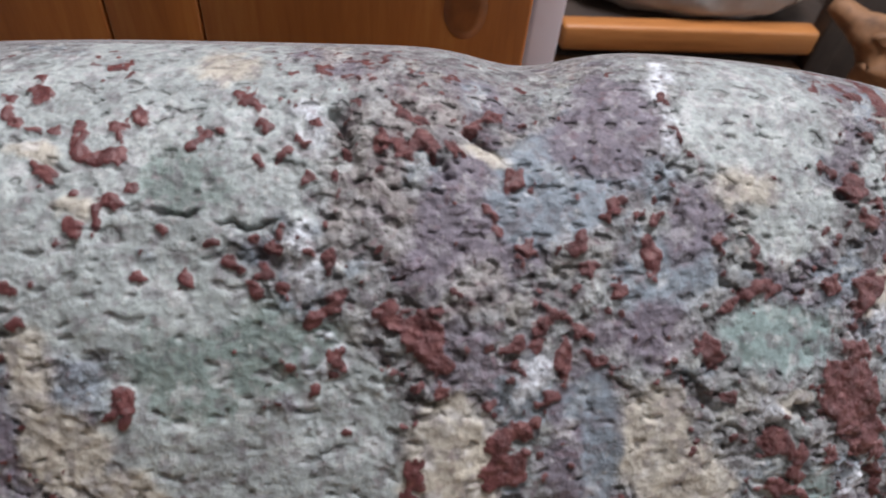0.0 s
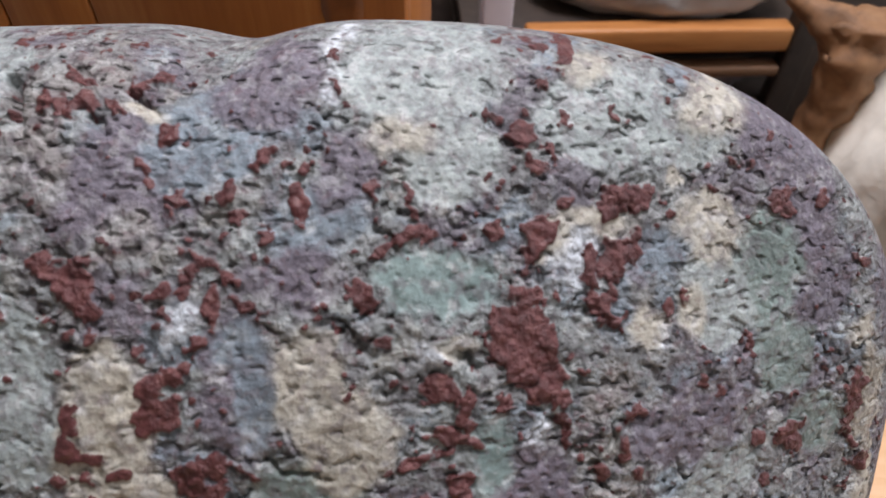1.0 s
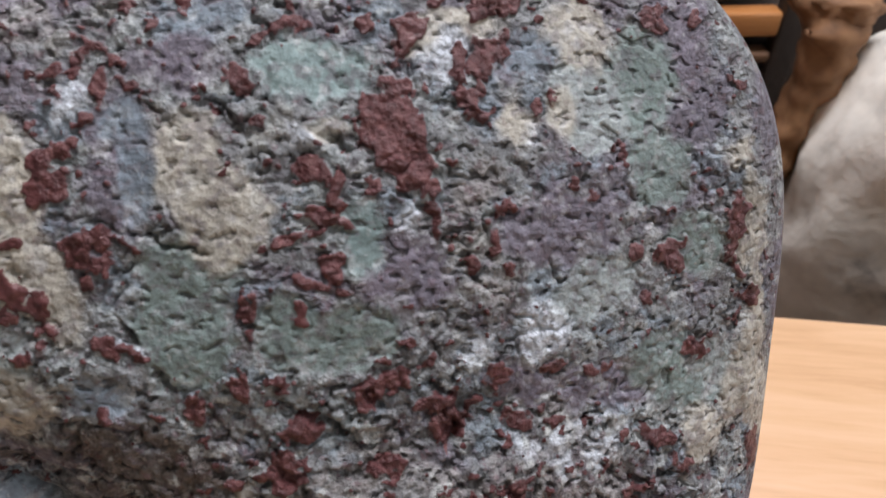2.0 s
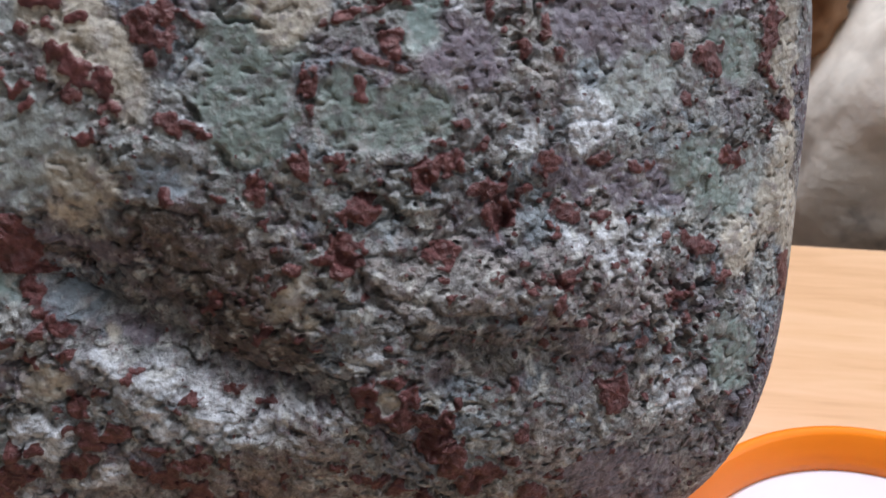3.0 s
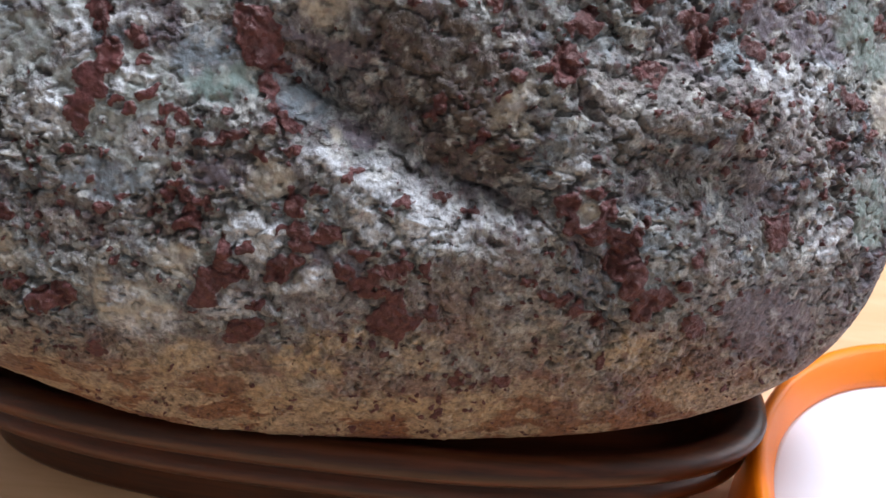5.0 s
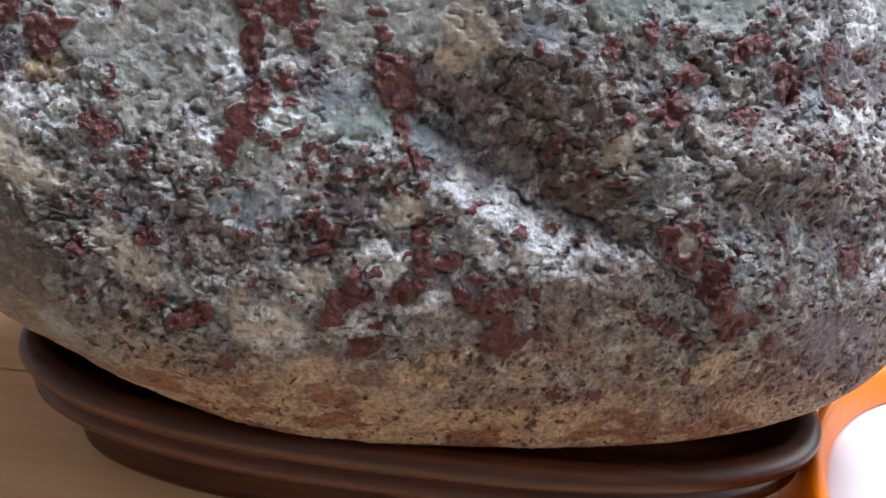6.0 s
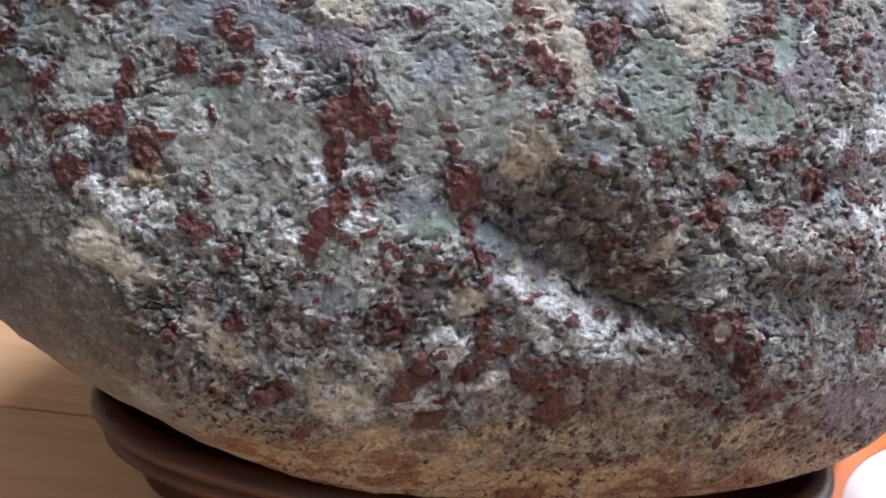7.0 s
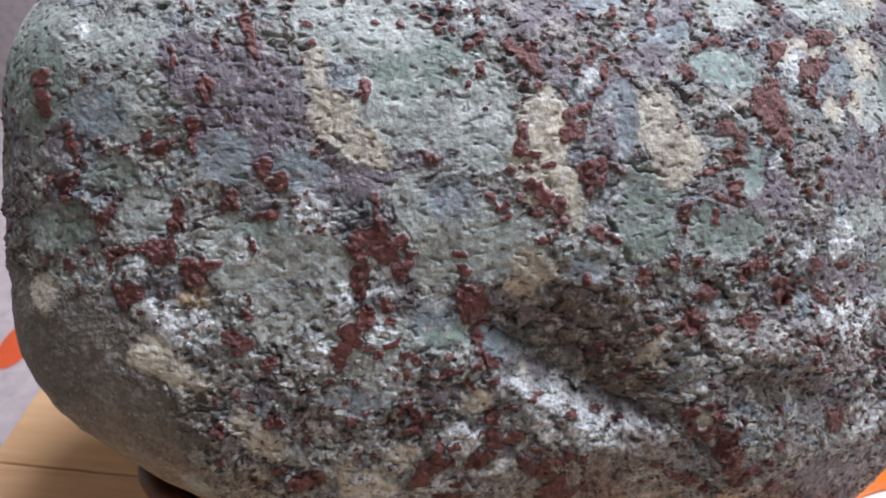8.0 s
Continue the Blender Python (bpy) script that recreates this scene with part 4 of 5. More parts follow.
jaspers([
    (0.1271, 0.1825, 0.0043, 0.0018, -13), (0.0792, 0.1658, 0.0048, 0.0027, -5), (0.081, 0.1629, 0.0018, 0.0017, -28), (0.0487, 0.1885, 0.0037, 0.0026, -66), (0.0616, 0.1785, 0.0035, 0.0034, 25),
    (0.0637, 0.176, 0.0025, 0.0025, 14), (0.0763, 0.1829, 0.0031, 0.0027, -2), (0.0902, 0.1793, 0.0052, 0.0028, -3), (0.098, 0.1784, 0.0024, 0.0013, -4), (0.0941, 0.1817, 0.0019, 0.0015, -5),
    (0.1089, 0.1727, 0.0042, 0.0023, -4), (0.1189, 0.1709, 0.0023, 0.0019, -11), (0.0572, 0.1652, 0.0056, 0.0052, 77), (0.0522, 0.1647, 0.0025, 0.0024, -75), (0.1087, 0.1561, 0.0037, 0.0028, -13),
    (0.1443, 0.16, 0.0077, 0.0025, -54), (0.1518, 0.1512, 0.0031, 0.0021, -75), (0.1427, 0.1397, 0.0028, 0.0017, -78),
])
jaspers([
    (0.1415, 0.1473, 0.0021, 0.0013, -80), (0.1233, 0.1223, 0.0067, 0.0048, -69), (0.1252, 0.1297, 0.0024, 0.0018, -31), (0.0983, 0.1166, 0.0028, 0.002, -82), (0.1302, 0.1407, 0.0019, 0.0015, -62),
    (0.1289, 0.1358, 0.0019, 0.0015, -62), (0.0386, 0.1817, 0.0048, 0.0018, 85), (0.0192, 0.1823, 0.0022, 0.0019, 70), (0.0302, 0.182, 0.002, 0.0017, 7), (0.0255, 0.1575, 0.0036, 0.0016, 73),
    (0.0232, 0.1534, 0.0029, 0.0017, 8), (0.0446, 0.1638, 0.0026, 0.0019, 6), (0.0492, 0.168, 0.0017, 0.0015, -4), (0.0592, 0.1293, 0.0045, 0.0039, 82), (0.0661, 0.134, 0.0055, 0.0021, -2),
    (0.0717, 0.1285, 0.0045, 0.0027, 87), (0.0681, 0.1228, 0.0084, 0.003, -20), (0.0615, 0.124, 0.0033, 0.003, 0),
])
jaspers([
    (0.0761, 0.1198, 0.0058, 0.0031, -36), (0.083, 0.1269, 0.0028, 0.0019, -86), (0.0802, 0.121, 0.0054, 0.0027, -90), (0.0883, 0.1032, 0.0075, 0.0041, -18), (0.0813, 0.1111, 0.0045, 0.004, -57),
    (0.0956, 0.1076, 0.0023, 0.0019, -52), (0.1689, 0.192, 0.0036, 0.0027, -77), (0.1742, 0.1458, 0.0083, 0.0035, -80), (0.1047, 0.1851, 0.0038, 0.0024, -87), (0.0583, 0.1889, 0.0024, 0.0017, 84),
    (0.0667, 0.0999, 0.0043, 0.0027, -2), (0.0722, 0.0955, 0.0029, 0.0023, -20), (-0.0221, 0.1713, 0.0046, 0.004, -38), (-0.0201, 0.1681, 0.0039, 0.0025, -34), (-0.0244, 0.1744, 0.0039, 0.0018, 2),
    (-0.0182, 0.1575, 0.0054, 0.0025, -86), (-0.0194, 0.1608, 0.0027, 0.0019, -85), (-0.013, 0.1484, 0.0038, 0.0019, -1),
])
jaspers([
    (-0.0106, 0.1434, 0.0017, 0.0011, 2), (-0.0166, 0.1521, 0.0018, 0.0013, -13), (-0.0199, 0.1409, 0.0024, 0.0018, 6), (-0.0257, 0.1462, 0.0019, 0.0016, 23), (-0.0408, 0.1302, 0.0032, 0.0027, 39),
    (-0.0426, 0.1331, 0.0022, 0.0019, 39), (-0.0392, 0.1258, 0.0038, 0.0029, 13), (-0.0432, 0.1228, 0.0023, 0.0017, 60), (-0.036, 0.1281, 0.0018, 0.0014, 15), (-0.0123, 0.1291, 0.0037, 0.0031, 74),
    (-0.0134, 0.1335, 0.0018, 0.0016, 53), (-0.0063, 0.1328, 0.0028, 0.0017, 4), (-0.0115, 0.1216, 0.0043, 0.0038, 15), (-0.0043, 0.121, 0.0047, 0.003, 4), (-0.0105, 0.1171, 0.0051, 0.0021, 1),
    (-0.0163, 0.1106, 0.0041, 0.0032, 11), (-0.0116, 0.1131, 0.0032, 0.0021, 3), (-0.0266, 0.1168, 0.0035, 0.0021, 1),
])
jaspers([
    (-0.0311, 0.1153, 0.0065, 0.0021, 79), (-0.0288, 0.1106, 0.0043, 0.0026, 3), (-0.0369, 0.1056, 0.0048, 0.0039, 46), (-0.0412, 0.1022, 0.003, 0.0025, 32), (0.0006, 0.1108, 0.0042, 0.0029, -1),
    (0.0063, 0.1076, 0.0057, 0.0023, -2), (0.0123, 0.1101, 0.006, 0.0029, 4), (0.0169, 0.1126, 0.002, 0.0019, 17), (0.0105, 0.1043, 0.0061, 0.0021, 3), (0.0147, 0.1008, 0.0063, 0.0037, 84),
    (0.0127, 0.0936, 0.0061, 0.0055, 15), (0.0189, 0.0955, 0.0034, 0.003, 56), (0.0083, 0.0955, 0.0031, 0.0022, 9), (-0.0288, 0.0917, 0.0054, 0.0044, 20), (-0.0311, 0.0879, 0.0045, 0.0022, 1),
    (-0.0236, 0.1006, 0.0024, 0.0018, 11), (0.0054, 0.1157, 0.0042, 0.0016, -2), (0.0236, 0.0973, 0.003, 0.0018, 0),
])
jaspers([
    (0.0161, 0.1294, 0.0032, 0.0017, 4), (0.003, 0.1358, 0.0023, 0.0013, 84), (0.0052, 0.1373, 0.0019, 0.0008, -1), (0.0284, 0.1302, 0.0022, 0.0011, -5), (0.0132, 0.1272, 0.0015, 0.0012, 9),
    (0.0341, 0.1271, 0.002, 0.0008, -4), (0.0774, 0.1138, 0.0067, 0.0051, -17), (0.0796, 0.107, 0.0054, 0.0042, -73), (0.0895, 0.103, 0.0052, 0.0042, -34), (0.0753, 0.1203, 0.0049, 0.003, -79),
    (0.0836, 0.0996, 0.0044, 0.0035, -39), (0.0599, 0.1041, 0.0046, 0.0025, -4), (0.0663, 0.1003, 0.0039, 0.0025, -5), (0.0973, 0.1162, 0.003, 0.0019, -73), (0.1011, 0.0927, 0.0055, 0.004, -55),
    (0.0743, 0.0822, 0.0052, 0.002, -83), (0.0484, 0.1428, 0.0028, 0.0014, 3), (0.0441, 0.1448, 0.002, 0.0011, 3),
])
jaspers([
    (0.0258, 0.1558, 0.0041, 0.0019, 87), (0.0384, 0.149, 0.002, 0.0017, 89), (0.0451, 0.0745, 0.0049, 0.0023, -5), (0.0337, 0.0749, 0.0026, 0.0022, -17), (-0.1181, 0.1806, 0.006, 0.0059, -80),
    (-0.1123, 0.1847, 0.0049, 0.0022, 4), (-0.1412, 0.1702, 0.0064, 0.0031, 27), (-0.127, 0.1888, 0.0064, 0.0021, 3), (-0.1063, 0.1581, 0.0033, 0.0029, 10), (-0.1022, 0.155, 0.0038, 0.0026, 4),
    (-0.0916, 0.1489, 0.0039, 0.0023, 5), (-0.0908, 0.1253, 0.0041, 0.0038, 19), (-0.1106, 0.1218, 0.0041, 0.0023, 77), (-0.0996, 0.1664, 0.0025, 0.0016, 5), (-0.1041, 0.1459, 0.002, 0.0016, 7),
    (-0.0711, 0.1423, 0.0026, 0.0017, 5), (-0.0825, 0.0997, 0.0069, 0.004, 4), (-0.077, 0.102, 0.0052, 0.004, 11),
])
jaspers([
    (-0.0907, 0.1052, 0.0036, 0.002, 9), (-0.0716, 0.0834, 0.0036, 0.0023, 8), (-0.1116, 0.1078, 0.0036, 0.0023, 12), (-0.0262, 0.0938, 0.0062, 0.0025, 1), (-0.0297, 0.0894, 0.0036, 0.0031, 5),
    (-0.0385, 0.1016, 0.0052, 0.0027, 0), (-0.0315, 0.1086, 0.0052, 0.003, 1), (-0.0653, 0.1557, 0.0041, 0.0029, 82), (-0.0637, 0.1599, 0.0041, 0.0023, 3), (-0.0473, 0.157, 0.0023, 0.0016, 4),
    (-0.0538, 0.1522, 0.0019, 0.0016, 1), (-0.0406, 0.1511, 0.0034, 0.0013, 4), (-0.0464, 0.1492, 0.0017, 0.0013, 9), (-0.0603, 0.1503, 0.0017, 0.0013, 10), (-0.0403, 0.1309, 0.0023, 0.0014, 2),
    (-0.0402, 0.1229, 0.0031, 0.0014, 4), (-0.0453, 0.1298, 0.0024, 0.0016, -90), (-0.036, 0.1276, 0.0017, 0.0014, 6),
])
jaspers([
    (-0.0339, 0.1447, 0.002, 0.001, 4), (-0.0256, 0.1468, 0.002, 0.0016, 1), (-0.0141, 0.1489, 0.0033, 0.0016, 2), (-0.0387, 0.1395, 0.0017, 0.0014, 9), (-0.0446, 0.1434, 0.0014, 0.001, 7),
    (-0.0487, 0.1262, 0.0016, 0.0015, 8), (-0.0571, 0.1302, 0.0014, 0.001, 7), (-0.0646, 0.1333, 0.0014, 0.0013, 58), (-0.0995, 0.2623, 0.0117, 0.0024, -71), (-0.0966, 0.2549, 0.0034, 0.0022, -84),
    (-0.1133, 0.2425, 0.0044, 0.0027, -88), (-0.1173, 0.2275, 0.006, 0.0027, 88), (-0.1164, 0.2228, 0.0026, 0.002, 86), (-0.0924, 0.2168, 0.0038, 0.003, 88), (-0.0885, 0.2131, 0.0036, 0.003, 7),
    (-0.0906, 0.2014, 0.004, 0.0023, 3), (-0.1042, 0.2049, 0.0048, 0.004, 87), (-0.1182, 0.2312, 0.0028, 0.0026, 28),
])
jaspers([
    (-0.0585, 0.246, 0.0026, 0.0019, -88), (-0.0803, 0.2656, 0.0023, 0.0019, -8), (-0.1231, 0.2534, 0.0046, 0.0019, -89), (-0.109, 0.2583, 0.0023, 0.0022, -51), (-0.1712, 0.2373, 0.0058, 0.0042, 80),
    (-0.1726, 0.2449, 0.0066, 0.0034, 1), (-0.1612, 0.2242, 0.0067, 0.0022, 87), (-0.1292, 0.2225, 0.0031, 0.0023, 4), (-0.133, 0.2271, 0.0027, 0.0021, 82), (-0.1634, 0.2086, 0.0061, 0.0044, 74),
    (-0.1241, 0.1995, 0.0079, 0.0027, 86), (-0.1286, 0.1865, 0.0057, 0.0054, 50), (-0.1325, 0.1883, 0.0041, 0.0038, 52), (-0.1414, 0.1719, 0.0064, 0.004, 7), (-0.1428, 0.1879, 0.0085, 0.002, 3),
    (-0.0537, 0.2044, 0.0066, 0.0015, -89), (-0.0517, 0.1967, 0.0049, 0.0031, 89), (-0.0497, 0.1908, 0.0069, 0.0049, 5),
])
jaspers([
    (-0.0447, 0.186, 0.005, 0.0039, 87), (-0.0575, 0.1946, 0.0057, 0.0023, 0), (-0.0614, 0.1905, 0.006, 0.0035, 89), (-0.0603, 0.1806, 0.0094, 0.0038, 89), (-0.0583, 0.1665, 0.0053, 0.0044, 82),
    (-0.0633, 0.1602, 0.0043, 0.004, 68), (-0.0514, 0.1708, 0.004, 0.0028, 5), (-0.0494, 0.1647, 0.004, 0.002, 4), (-0.0673, 0.1517, 0.0053, 0.0028, 89), (-0.0198, 0.1713, 0.0065, 0.0057, -60),
    (-0.0229, 0.1757, 0.0049, 0.0029, 2), (-0.0186, 0.1655, 0.0063, 0.003, -16), (-0.0184, 0.1584, 0.005, 0.0024, -85), (-0.0209, 0.2633, 0.0027, 0.0019, 0), (-0.0215, 0.2502, 0.0026, 0.0019, -88),
    (-0.0241, 0.1836, 0.0031, 0.0028, 2), (-0.0253, 0.1896, 0.0027, 0.0019, 1), (-0.0046, 0.231, 0.0038, 0.0023, -87),
])
jaspers([
    (-0.0053, 0.2253, 0.0027, 0.0026, -29), (0.0004, 0.2255, 0.0031, 0.0019, 1), (0.0044, 0.2209, 0.0026, 0.0019, 2), (-0.002, 0.2132, 0.0034, 0.0026, 2), (0.002, 0.2095, 0.0031, 0.003, -24),
    (0.0069, 0.2058, 0.0047, 0.0026, -88), (0.0081, 0.2011, 0.0026, 0.0023, 89), (0.0003, 0.2038, 0.0027, 0.0026, 34), (0.0036, 0.1942, 0.0036, 0.0016, -86), (-0.0123, 0.2063, 0.0027, 0.0019, 2),
    (-0.0153, 0.21, 0.0023, 0.0015, -1), (-0.0103, 0.2035, 0.0019, 0.0015, 3), (-0.0057, 0.2084, 0.0019, 0.0019, 14), (-0.008, 0.2187, 0.0023, 0.0019, -87), (-0.0023, 0.2207, 0.0019, 0.0015, 0),
    (0.0134, 0.2388, 0.0037, 0.0023, -88), (0.0146, 0.2323, 0.0037, 0.0031, -88), (0.016, 0.2192, 0.0035, 0.003, 2),
])
jaspers([
    (0.0217, 0.2212, 0.0041, 0.0027, -89), (0.0229, 0.2156, 0.0027, 0.002, -84), (0.0192, 0.2118, 0.0023, 0.0019, -1), (0.0208, 0.1984, 0.0035, 0.0024, -1), (0.0258, 0.1965, 0.0031, 0.0016, -19),
    (-0.0493, 0.1564, 0.0021, 0.002, -86), (-0.0442, 0.1523, 0.002, 0.0018, 18), (-0.0392, 0.1503, 0.0024, 0.0017, 0), (-0.0432, 0.1459, 0.0024, 0.0017, -1), (-0.0351, 0.1451, 0.0032, 0.0013, 1),
    (-0.0472, 0.149, 0.0016, 0.0013, 9), (-0.0543, 0.1531, 0.0017, 0.0016, 67), (-0.0573, 0.1562, 0.002, 0.0016, 5), (-0.0209, 0.1411, 0.0024, 0.0019, 3), (-0.0291, 0.1463, 0.0017, 0.0016, -88),
    (-0.0914, 0.149, 0.0028, 0.0021, 3), (-0.0991, 0.1653, 0.0029, 0.0017, 6), (-0.1053, 0.1569, 0.0031, 0.0028, 54),
])
jaspers([
    (-0.1044, 0.1518, 0.0039, 0.0017, 0),
])
inclusions([
    (0.0657, 0.1279, 0.0037, 0.0033, 1), (-0.0459, 0.1896, 0.0016, 0.0012, -89),
])
crevices([
    (-0.0223, 0.2912, 0.0026, 0.0007, -41), (-0.0027, 0.2842, 0.004, 0.0008, -29), (0.0053, 0.2893, 0.0038, 0.0006, -22), (-0.0041, 0.2438, 0.0043, 0.0011, -20), (0.0486, 0.2454, 0.0057, 0.0009, -48),
    (-0.0384, 0.276, 0.0065, 0.0006, -1), (-0.0518, 0.2778, 0.0052, 0.0006, -4), (0.0485, 0.244, 0.0054, 0.0009, -37), (0.0715, 0.2397, 0.0052, 0.001, -28), (0.0366, 0.2199, 0.009, 0.0006, -16),
    (0.0267, 0.2008, 0.0036, 0.0011, -68), (0.0339, 0.189, 0.0043, 0.0015, -56), (0.0646, 0.1783, 0.0086, 0.0013, -25), (0.0942, 0.1716, 0.0033, 0.0024, -74), (0.086, 0.1487, 0.0159, 0.0013, -19),
    (0.0632, 0.1581, 0.0051, 0.0017, -61), (0.094, 0.171, 0.0027, 0.0024, -86), (0.0168, 0.1387, 0.0085, 0.0009, -26),
])
crevices([
    (0.0353, 0.1331, 0.0104, 0.001, -21), (-0.0061, 0.1567, 0.0124, 0.001, -30),
])
clasts([
    (CREAM, 0.1658, 0.2143, 0.0024, 0.0162, 0), (CREAM, 0.1704, 0.1776, 0.0032, 0.0145, 0), (CREAM, 0.1668, 0.1668, 0.0048, 0.0096, 0), (GREEN, -0.1753, 0.2450, 0.0130, 0.0180, 0),
])

# scattered small red grains, thicker in some places than in others
crowd = fractal(front, 0.040, 71, 3)
grain = fractal(front, 0.0050, 77, 3, 0.55)
grain2 = fractal(front, 0.0026, 83, 2)
loose = 0.25 * step(0.3, 0.8, calm)
red = np.maximum(red, np.clip((grain - 0.43 - loose + 0.28 * crowd) * 6, -1, 0.9))
red = np.maximum(red, np.clip((grain2 - 0.45 - loose + 0.22 * crowd) * 4, -1, 0.7))
red = red - 0.3 * step(0.3, 1.0, stain) * step(-0.1, 0.3, pick) - 1.1 * flank

# dusky maroon veins of matrix between the grains
vein = np.exp(-(fractal(front, 0.0095, 171, 4, 0.6) / 0.045) ** 2) * step(-0.15, 0.2, fractal(front, 0.035, 175, 2))
lay((0.095, 0.065, 0.078), 0.55 * vein * (1 - 0.9 * calm) * (1 - 0.7 * stain) * (1 - flank))

# small pale and dusky grains
lay((0.50, 0.52, 0.51), (0.7 - 0.35 * step(0.165, 0.215, Z)) * step(0.20, 0.28, fractal(front, 0.0046, 131, 3)) * (1 - stain) * (1 - 0.6 * calm) * (1 - 0.85 * flank))
lay((0.075, 0.06, 0.07), 0.6 * step(0.27, 0.36, fractal(front, 0.0036, 137, 3)) * (1 - 0.8 * calm) * (1 - 0.7 * flank) * (1 - 0.7 * stain))


# the smooth clasts are peppered with dusky and pale specks and clouded
cloud = fractal(front, 0.0085, 191, 4, 0.65)
tint *= (1 + 0.55 * cloud * calm)[:, None]
lay((0.14, 0.125, 0.14), 0.6 * calm * step(0.20, 0.30, fractal(front, 0.0026, 197, 2)) * (1 - 0.7 * flank))
lay((0.55, 0.56, 0.57), 0.55 * calm * step(0.18, 0.28, fractal(front, 0.0034, 203, 2)) * step(-0.1, 0.2, cloud) * (1 - 0.7 * flank))


def seam(x0, z0, x1, z1, above, below, depth, ends=0.12):
    """A V-shaped hollow along a line, with a long slope above and a short one below."""
    length = math.hypot(x1 - x0, z1 - z0)
    ux, uz = (x1 - x0) / length, (z1 - z0) / length
    along = ((edge_x - x0) * ux + (edge_z - z0) * uz) / length
    across = -(edge_x - x0) * uz + (edge_z - z0) * ux
    profile = np.where(across > 0, np.clip(1 - across / above, 0, 1) ** 1.7, np.clip(1 + across / below, 0, 1))
    return depth * profile * step(0, ends, along) * step(1, 1 - ends, along)


hollow = seam(*LONG_SEAM, 0.040, 0.015, 0.0090, 0.2)
hollow += seam(*BULGE_SEAM, 0.010, 0.012, 0.0030, 0.3)
hollow += seam(*TOP_CRACK, 0.004, 0.003, 0.003)
swell = 0.0048 * np.exp(-((X - BULGE[0]) / 0.026) ** 2 - ((Z - BULGE[1]) / 0.012) ** 2)
notch = 0.0042 * np.exp(-((X - 0.016) / 0.015) ** 2) * step(0.27, 0.30, Z)

rough_here = (0.42 + 0.62 * step(-0.2, 0.25, fractal(front, 0.03, 91, 3))) * (1 - 0.92 * flank) * (1 - 0.6 * stain) * (1 - calm) * (1.25 - 0.55 * step(0.165, 0.215, Z))
lumps = np.abs(fractal(front, 0.0075, 111, 2, 0.4)) * 2 - 0.35
grains = np.abs(fractal(front, 0.0034, 121, 3, 0.5)) * 2 - 0.30
cracks = np.exp(-(fractal(front * np.array([0.8, 1.0, 1.0]), 0.019, 151, 4, 0.6) / 0.030) ** 2) * rough_here
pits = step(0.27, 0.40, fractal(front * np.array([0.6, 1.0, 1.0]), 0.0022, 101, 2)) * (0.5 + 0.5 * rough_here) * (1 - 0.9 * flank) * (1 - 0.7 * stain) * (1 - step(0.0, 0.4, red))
wrinkle = np.abs(fractal(front, 0.0045, 161, 3))
grain_body = step(-0.05, 0.30, red)
height = (0.0022 * wide_noise + 0.0014 * mid_noise * (0.3 + 0.7 * rough_here) + 0.0010 * lumps * rough_here + 0.0008 * grains * (0.12 + 0.88 * rough_here)
          - 0.0009 * pits - 0.0014 * cracks - 0.0022 * crevice + lift + (0.0008 - 0.0014 * (0.35 - wrinkle).clip(0, 1)) * grain_body
          - 0.0005 * np.exp(-((red + 0.16) / 0.14) ** 2) * (1 - 0.5 * calm) - hollow + swell)
height = height * step(1.0, 0.93, reach)

grid = front.reshape(NV, NU, 3)
du, dv = np.gradient(grid, axis=1), np.gradient(grid, axis=0)
normal = np.cross(du, dv).reshape(-1, 3)
normal /= np.linalg.norm(normal, axis=1)[:, None] + 1e-12
front = front + normal * height[:, None]
front[:, 2] -= notch

BU, BV = 160, 110
back, _ = shell(BU, BV, False)
bn = fractal(back, 0.03, 1, 3)
back[:, 1] += 0.004 * bn * step(MID_Y, MID_Y + 0.04, back[:, 1])
back[:, 2] -= 0.0042 * np.exp(-((back[:, 0] - 0.016) / 0.015) ** 2) * step(0.27, 0.30, back[:, 2])
verts = np.concatenate([front, back])
quads = np.concatenate([faces_of(NU, NV, False), faces_of(BU, BV, True) + len(front)])
grey_of = tint.mean(axis=1)[:, None]
tint = (grey_of + 1.32 * (tint - grey_of)).clip(0.01, 1)
tint_all = np.concatenate([tint * 0.80, np.full((len(back), 3), 0.2)])
red_all = np.concatenate([red, np.full(len(back), -1.0)])
calm_all = np.concatenate([np.maximum(calm, np.maximum(0.6 * flank, 0.3 * step(0.165, 0.215, Z))), np.zeros(len(back))])
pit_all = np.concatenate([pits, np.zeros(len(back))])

stone_mesh = bpy.data.meshes.new("viewing_stone")
stone_mesh.vertices.add(len(verts))
stone_mesh.vertices.foreach_set("co", verts.ravel())
stone_mesh.loops.add(quads.size)
stone_mesh.loops.foreach_set("vertex_index", quads.ravel().astype(np.int32))
stone_mesh.polygons.add(len(quads))
stone_mesh.polygons.foreach_set("loop_start", np.arange(0, quads.size, 4, dtype=np.int32))
stone_mesh.polygons.foreach_set("use_smooth", np.ones(len(quads), dtype=bool))
stone_mesh.update(calc_edges=True)
col = stone_mesh.attributes.new("tint", "FLOAT_COLOR", "POINT")
col.data.foreach_set("color", np.concatenate([np.clip(tint_all, 0, 1), np.ones((len(verts), 1))], 1).ravel().astype(np.float32))
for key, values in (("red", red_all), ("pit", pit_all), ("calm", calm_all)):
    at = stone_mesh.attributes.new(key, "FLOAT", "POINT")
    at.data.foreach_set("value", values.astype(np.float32))


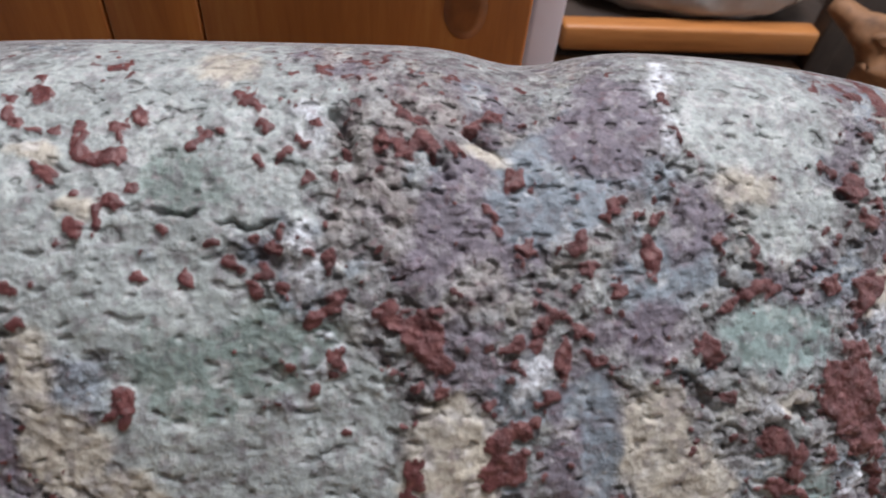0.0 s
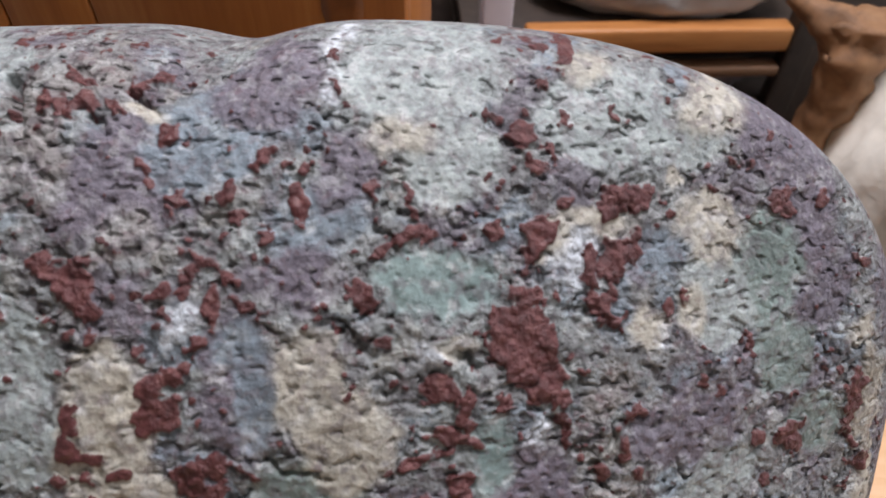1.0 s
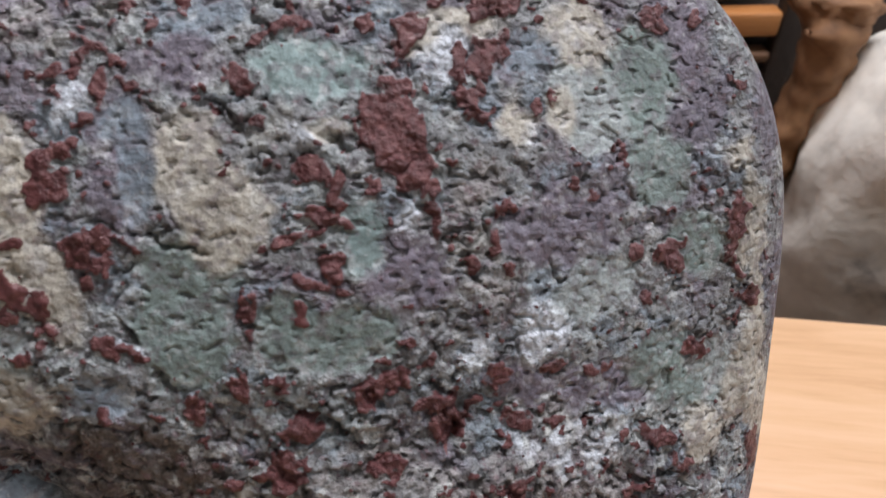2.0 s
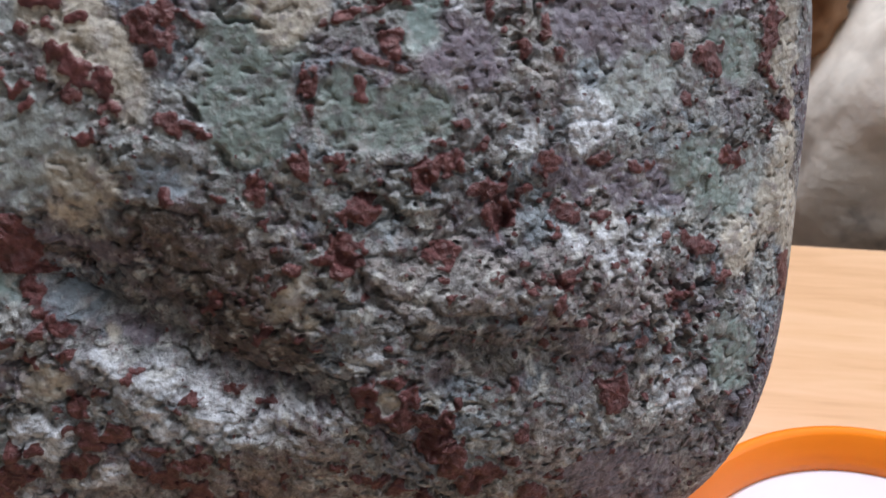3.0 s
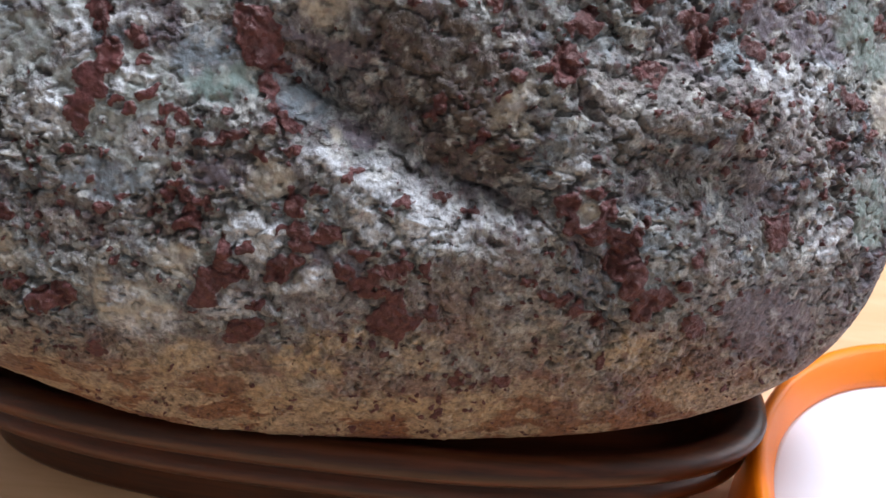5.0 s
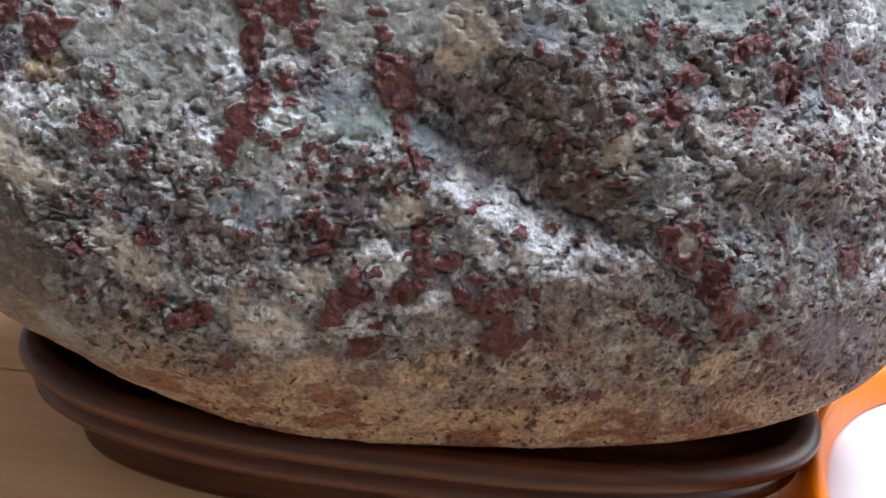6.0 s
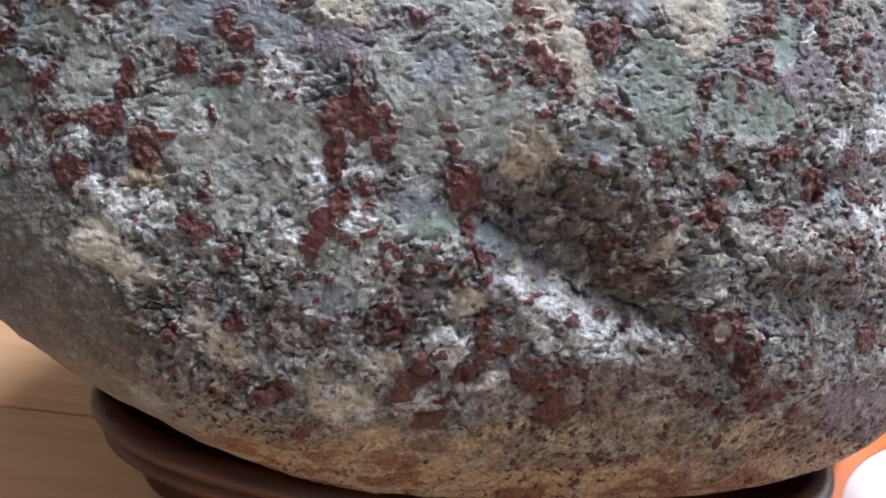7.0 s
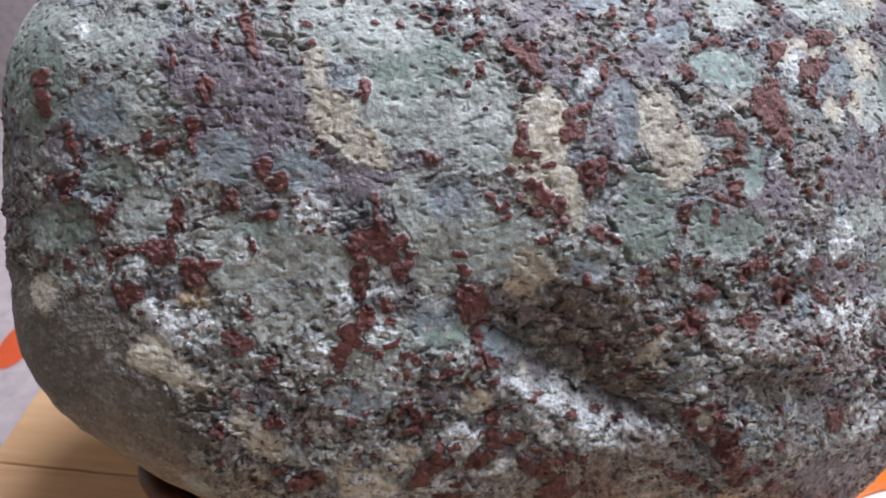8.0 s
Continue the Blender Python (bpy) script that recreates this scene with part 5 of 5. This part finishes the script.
def rock_material():
    m, t, b = material("mottled_conglomerate", 0.5)
    L = t.links.new

    def attr(name):
        a = t.nodes.new("ShaderNodeAttribute")
        a.attribute_name = name
        return a

    def tex(scale, detail, rough):
        n = node(t, "TexNoise", Scale=scale, Detail=detail, Roughness=rough)
        L(coords(t, (1, 1, 1)), n.inputs["Vector"])
        return n.outputs["Fac"]

    def maths(op, a, c, clamp=False):
        n = t.nodes.new("ShaderNodeMath")
        n.operation, n.use_clamp = op, clamp
        for k, s in enumerate((a, c)):
            if isinstance(s, (int, float)):
                n.inputs[k].default_value = s
            else:
                L(s, n.inputs[k])
        return n.outputs[0]

    def between(value, a, c):
        n = node(t, "MapRange")
        n.interpolation_type = "SMOOTHSTEP"
        n.inputs["From Min"].default_value, n.inputs["From Max"].default_value = a, c
        L(value, n.inputs["Value"])
        return n.outputs[0]

    def mix(fac, a, c, mode="MIX"):
        n = t.nodes.new("ShaderNodeMix")
        n.data_type, n.blend_type = "RGBA", mode
        if isinstance(fac, float):
            n.inputs[0].default_value = fac
        else:
            L(fac, n.inputs[0])
        for k, s in ((6, a), (7, c)):
            if isinstance(s, tuple):
                n.inputs[k].default_value = (*s, 1)
            else:
                L(s, n.inputs[k])
        return n.outputs[2]

    coarse, fine, tiny = tex(230.0, 4.0, 0.6), tex(620.0, 4.0, 0.65), tex(1500.0, 3.0, 0.6)
    colour = attr("tint").outputs["Color"]
    shade = ramp(t, coarse, [(0.28, (0.45, 0.45, 0.47)), (0.5, (1.0, 1.0, 1.0)), (0.72, (1.5, 1.5, 1.46))])
    even = maths("SUBTRACT", 1.0, maths("MULTIPLY", attr("calm").outputs["Fac"], 0.68))
    colour = mix(maths("MULTIPLY", even, 0.65), colour, shade, "MULTIPLY")
    shade = ramp(t, fine, [(0.31, (0.28, 0.27, 0.29)), (0.46, (1.0, 1.0, 1.0)), (0.69, (1.6, 1.6, 1.6))])
    colour = mix(maths("MULTIPLY", even, 0.90), colour, shade, "MULTIPLY")
    freckle = between(tex(420.0, 3.0, 0.5), 0.60, 0.66)
    colour = mix(maths("MULTIPLY", maths("MULTIPLY", freckle, even), 0.45), colour, (0.13, 0.055, 0.065))
    white = between(tex(510.0, 3.0, 0.55), 0.63, 0.70)
    colour = mix(maths("MULTIPLY", white, 0.3), colour, (0.55, 0.56, 0.54))
    # darkens the pits: dirt and the shade inside them, both put into colour
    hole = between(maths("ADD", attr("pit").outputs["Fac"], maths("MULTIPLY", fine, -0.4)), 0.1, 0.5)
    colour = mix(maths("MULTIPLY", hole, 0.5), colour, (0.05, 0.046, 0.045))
    edge = maths("ADD", attr("red").outputs["Fac"], maths("ADD", maths("MULTIPLY", maths("SUBTRACT", coarse, 0.5), 0.9), maths("MULTIPLY", maths("SUBTRACT", fine, 0.5), 0.8)))
    mask = between(edge, 0.02, 0.16)
    jasper = ramp(t, tex(340.0, 4.0, 0.6), [(0.25, (0.045, 0.013, 0.014)), (0.5, (0.095, 0.028, 0.029)), (0.75, (0.165, 0.064, 0.060))])
    colour = mix(mask, colour, jasper)
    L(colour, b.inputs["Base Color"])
    rough = node(t, "MapRange")
    rough.inputs["To Min"].default_value, rough.inputs["To Max"].default_value = 0.60, 0.46
    L(mask, rough.inputs["Value"])
    L(rough.outputs[0], b.inputs["Roughness"])
    cell = node(t, "TexVoronoi", Scale=520.0)
    cell.feature = "SMOOTH_F1"
    L(coords(t, (1, 1, 1)), cell.inputs["Vector"])
    relief = maths("ADD", maths("MULTIPLY", fine, 0.7), maths("MULTIPLY", tiny, 0.3))
    relief = maths("ADD", relief, maths("MULTIPLY", coarse, 0.8))
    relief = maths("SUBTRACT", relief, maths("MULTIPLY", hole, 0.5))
    relief = maths("SUBTRACT", relief, maths("MULTIPLY", cell.outputs["Distance"], 0.6))
    relief = maths("MULTIPLY", relief, maths("SUBTRACT", 1.0, maths("MULTIPLY", attr("calm").outputs["Fac"], 0.9)))
    bump(t, b, relief, 0.9, 0.0021)
    return m


stone_mesh.materials.append(rock_material())
stone = tagged(new("viewing_stone", stone_mesh), label="large rounded grey-green stone mottled with dark red and cream clasts", category="stone")
stone.matrix_world = Matrix.Translation((0, 0, 0.0571)) @ pose(0, 0, 0, 0, -2.1, 0) @ pose(0, 0, 0, -24.5, 0, 0) @ pose(0, 0, 0, 0, -2.3, 0)  # it leans back on its stand
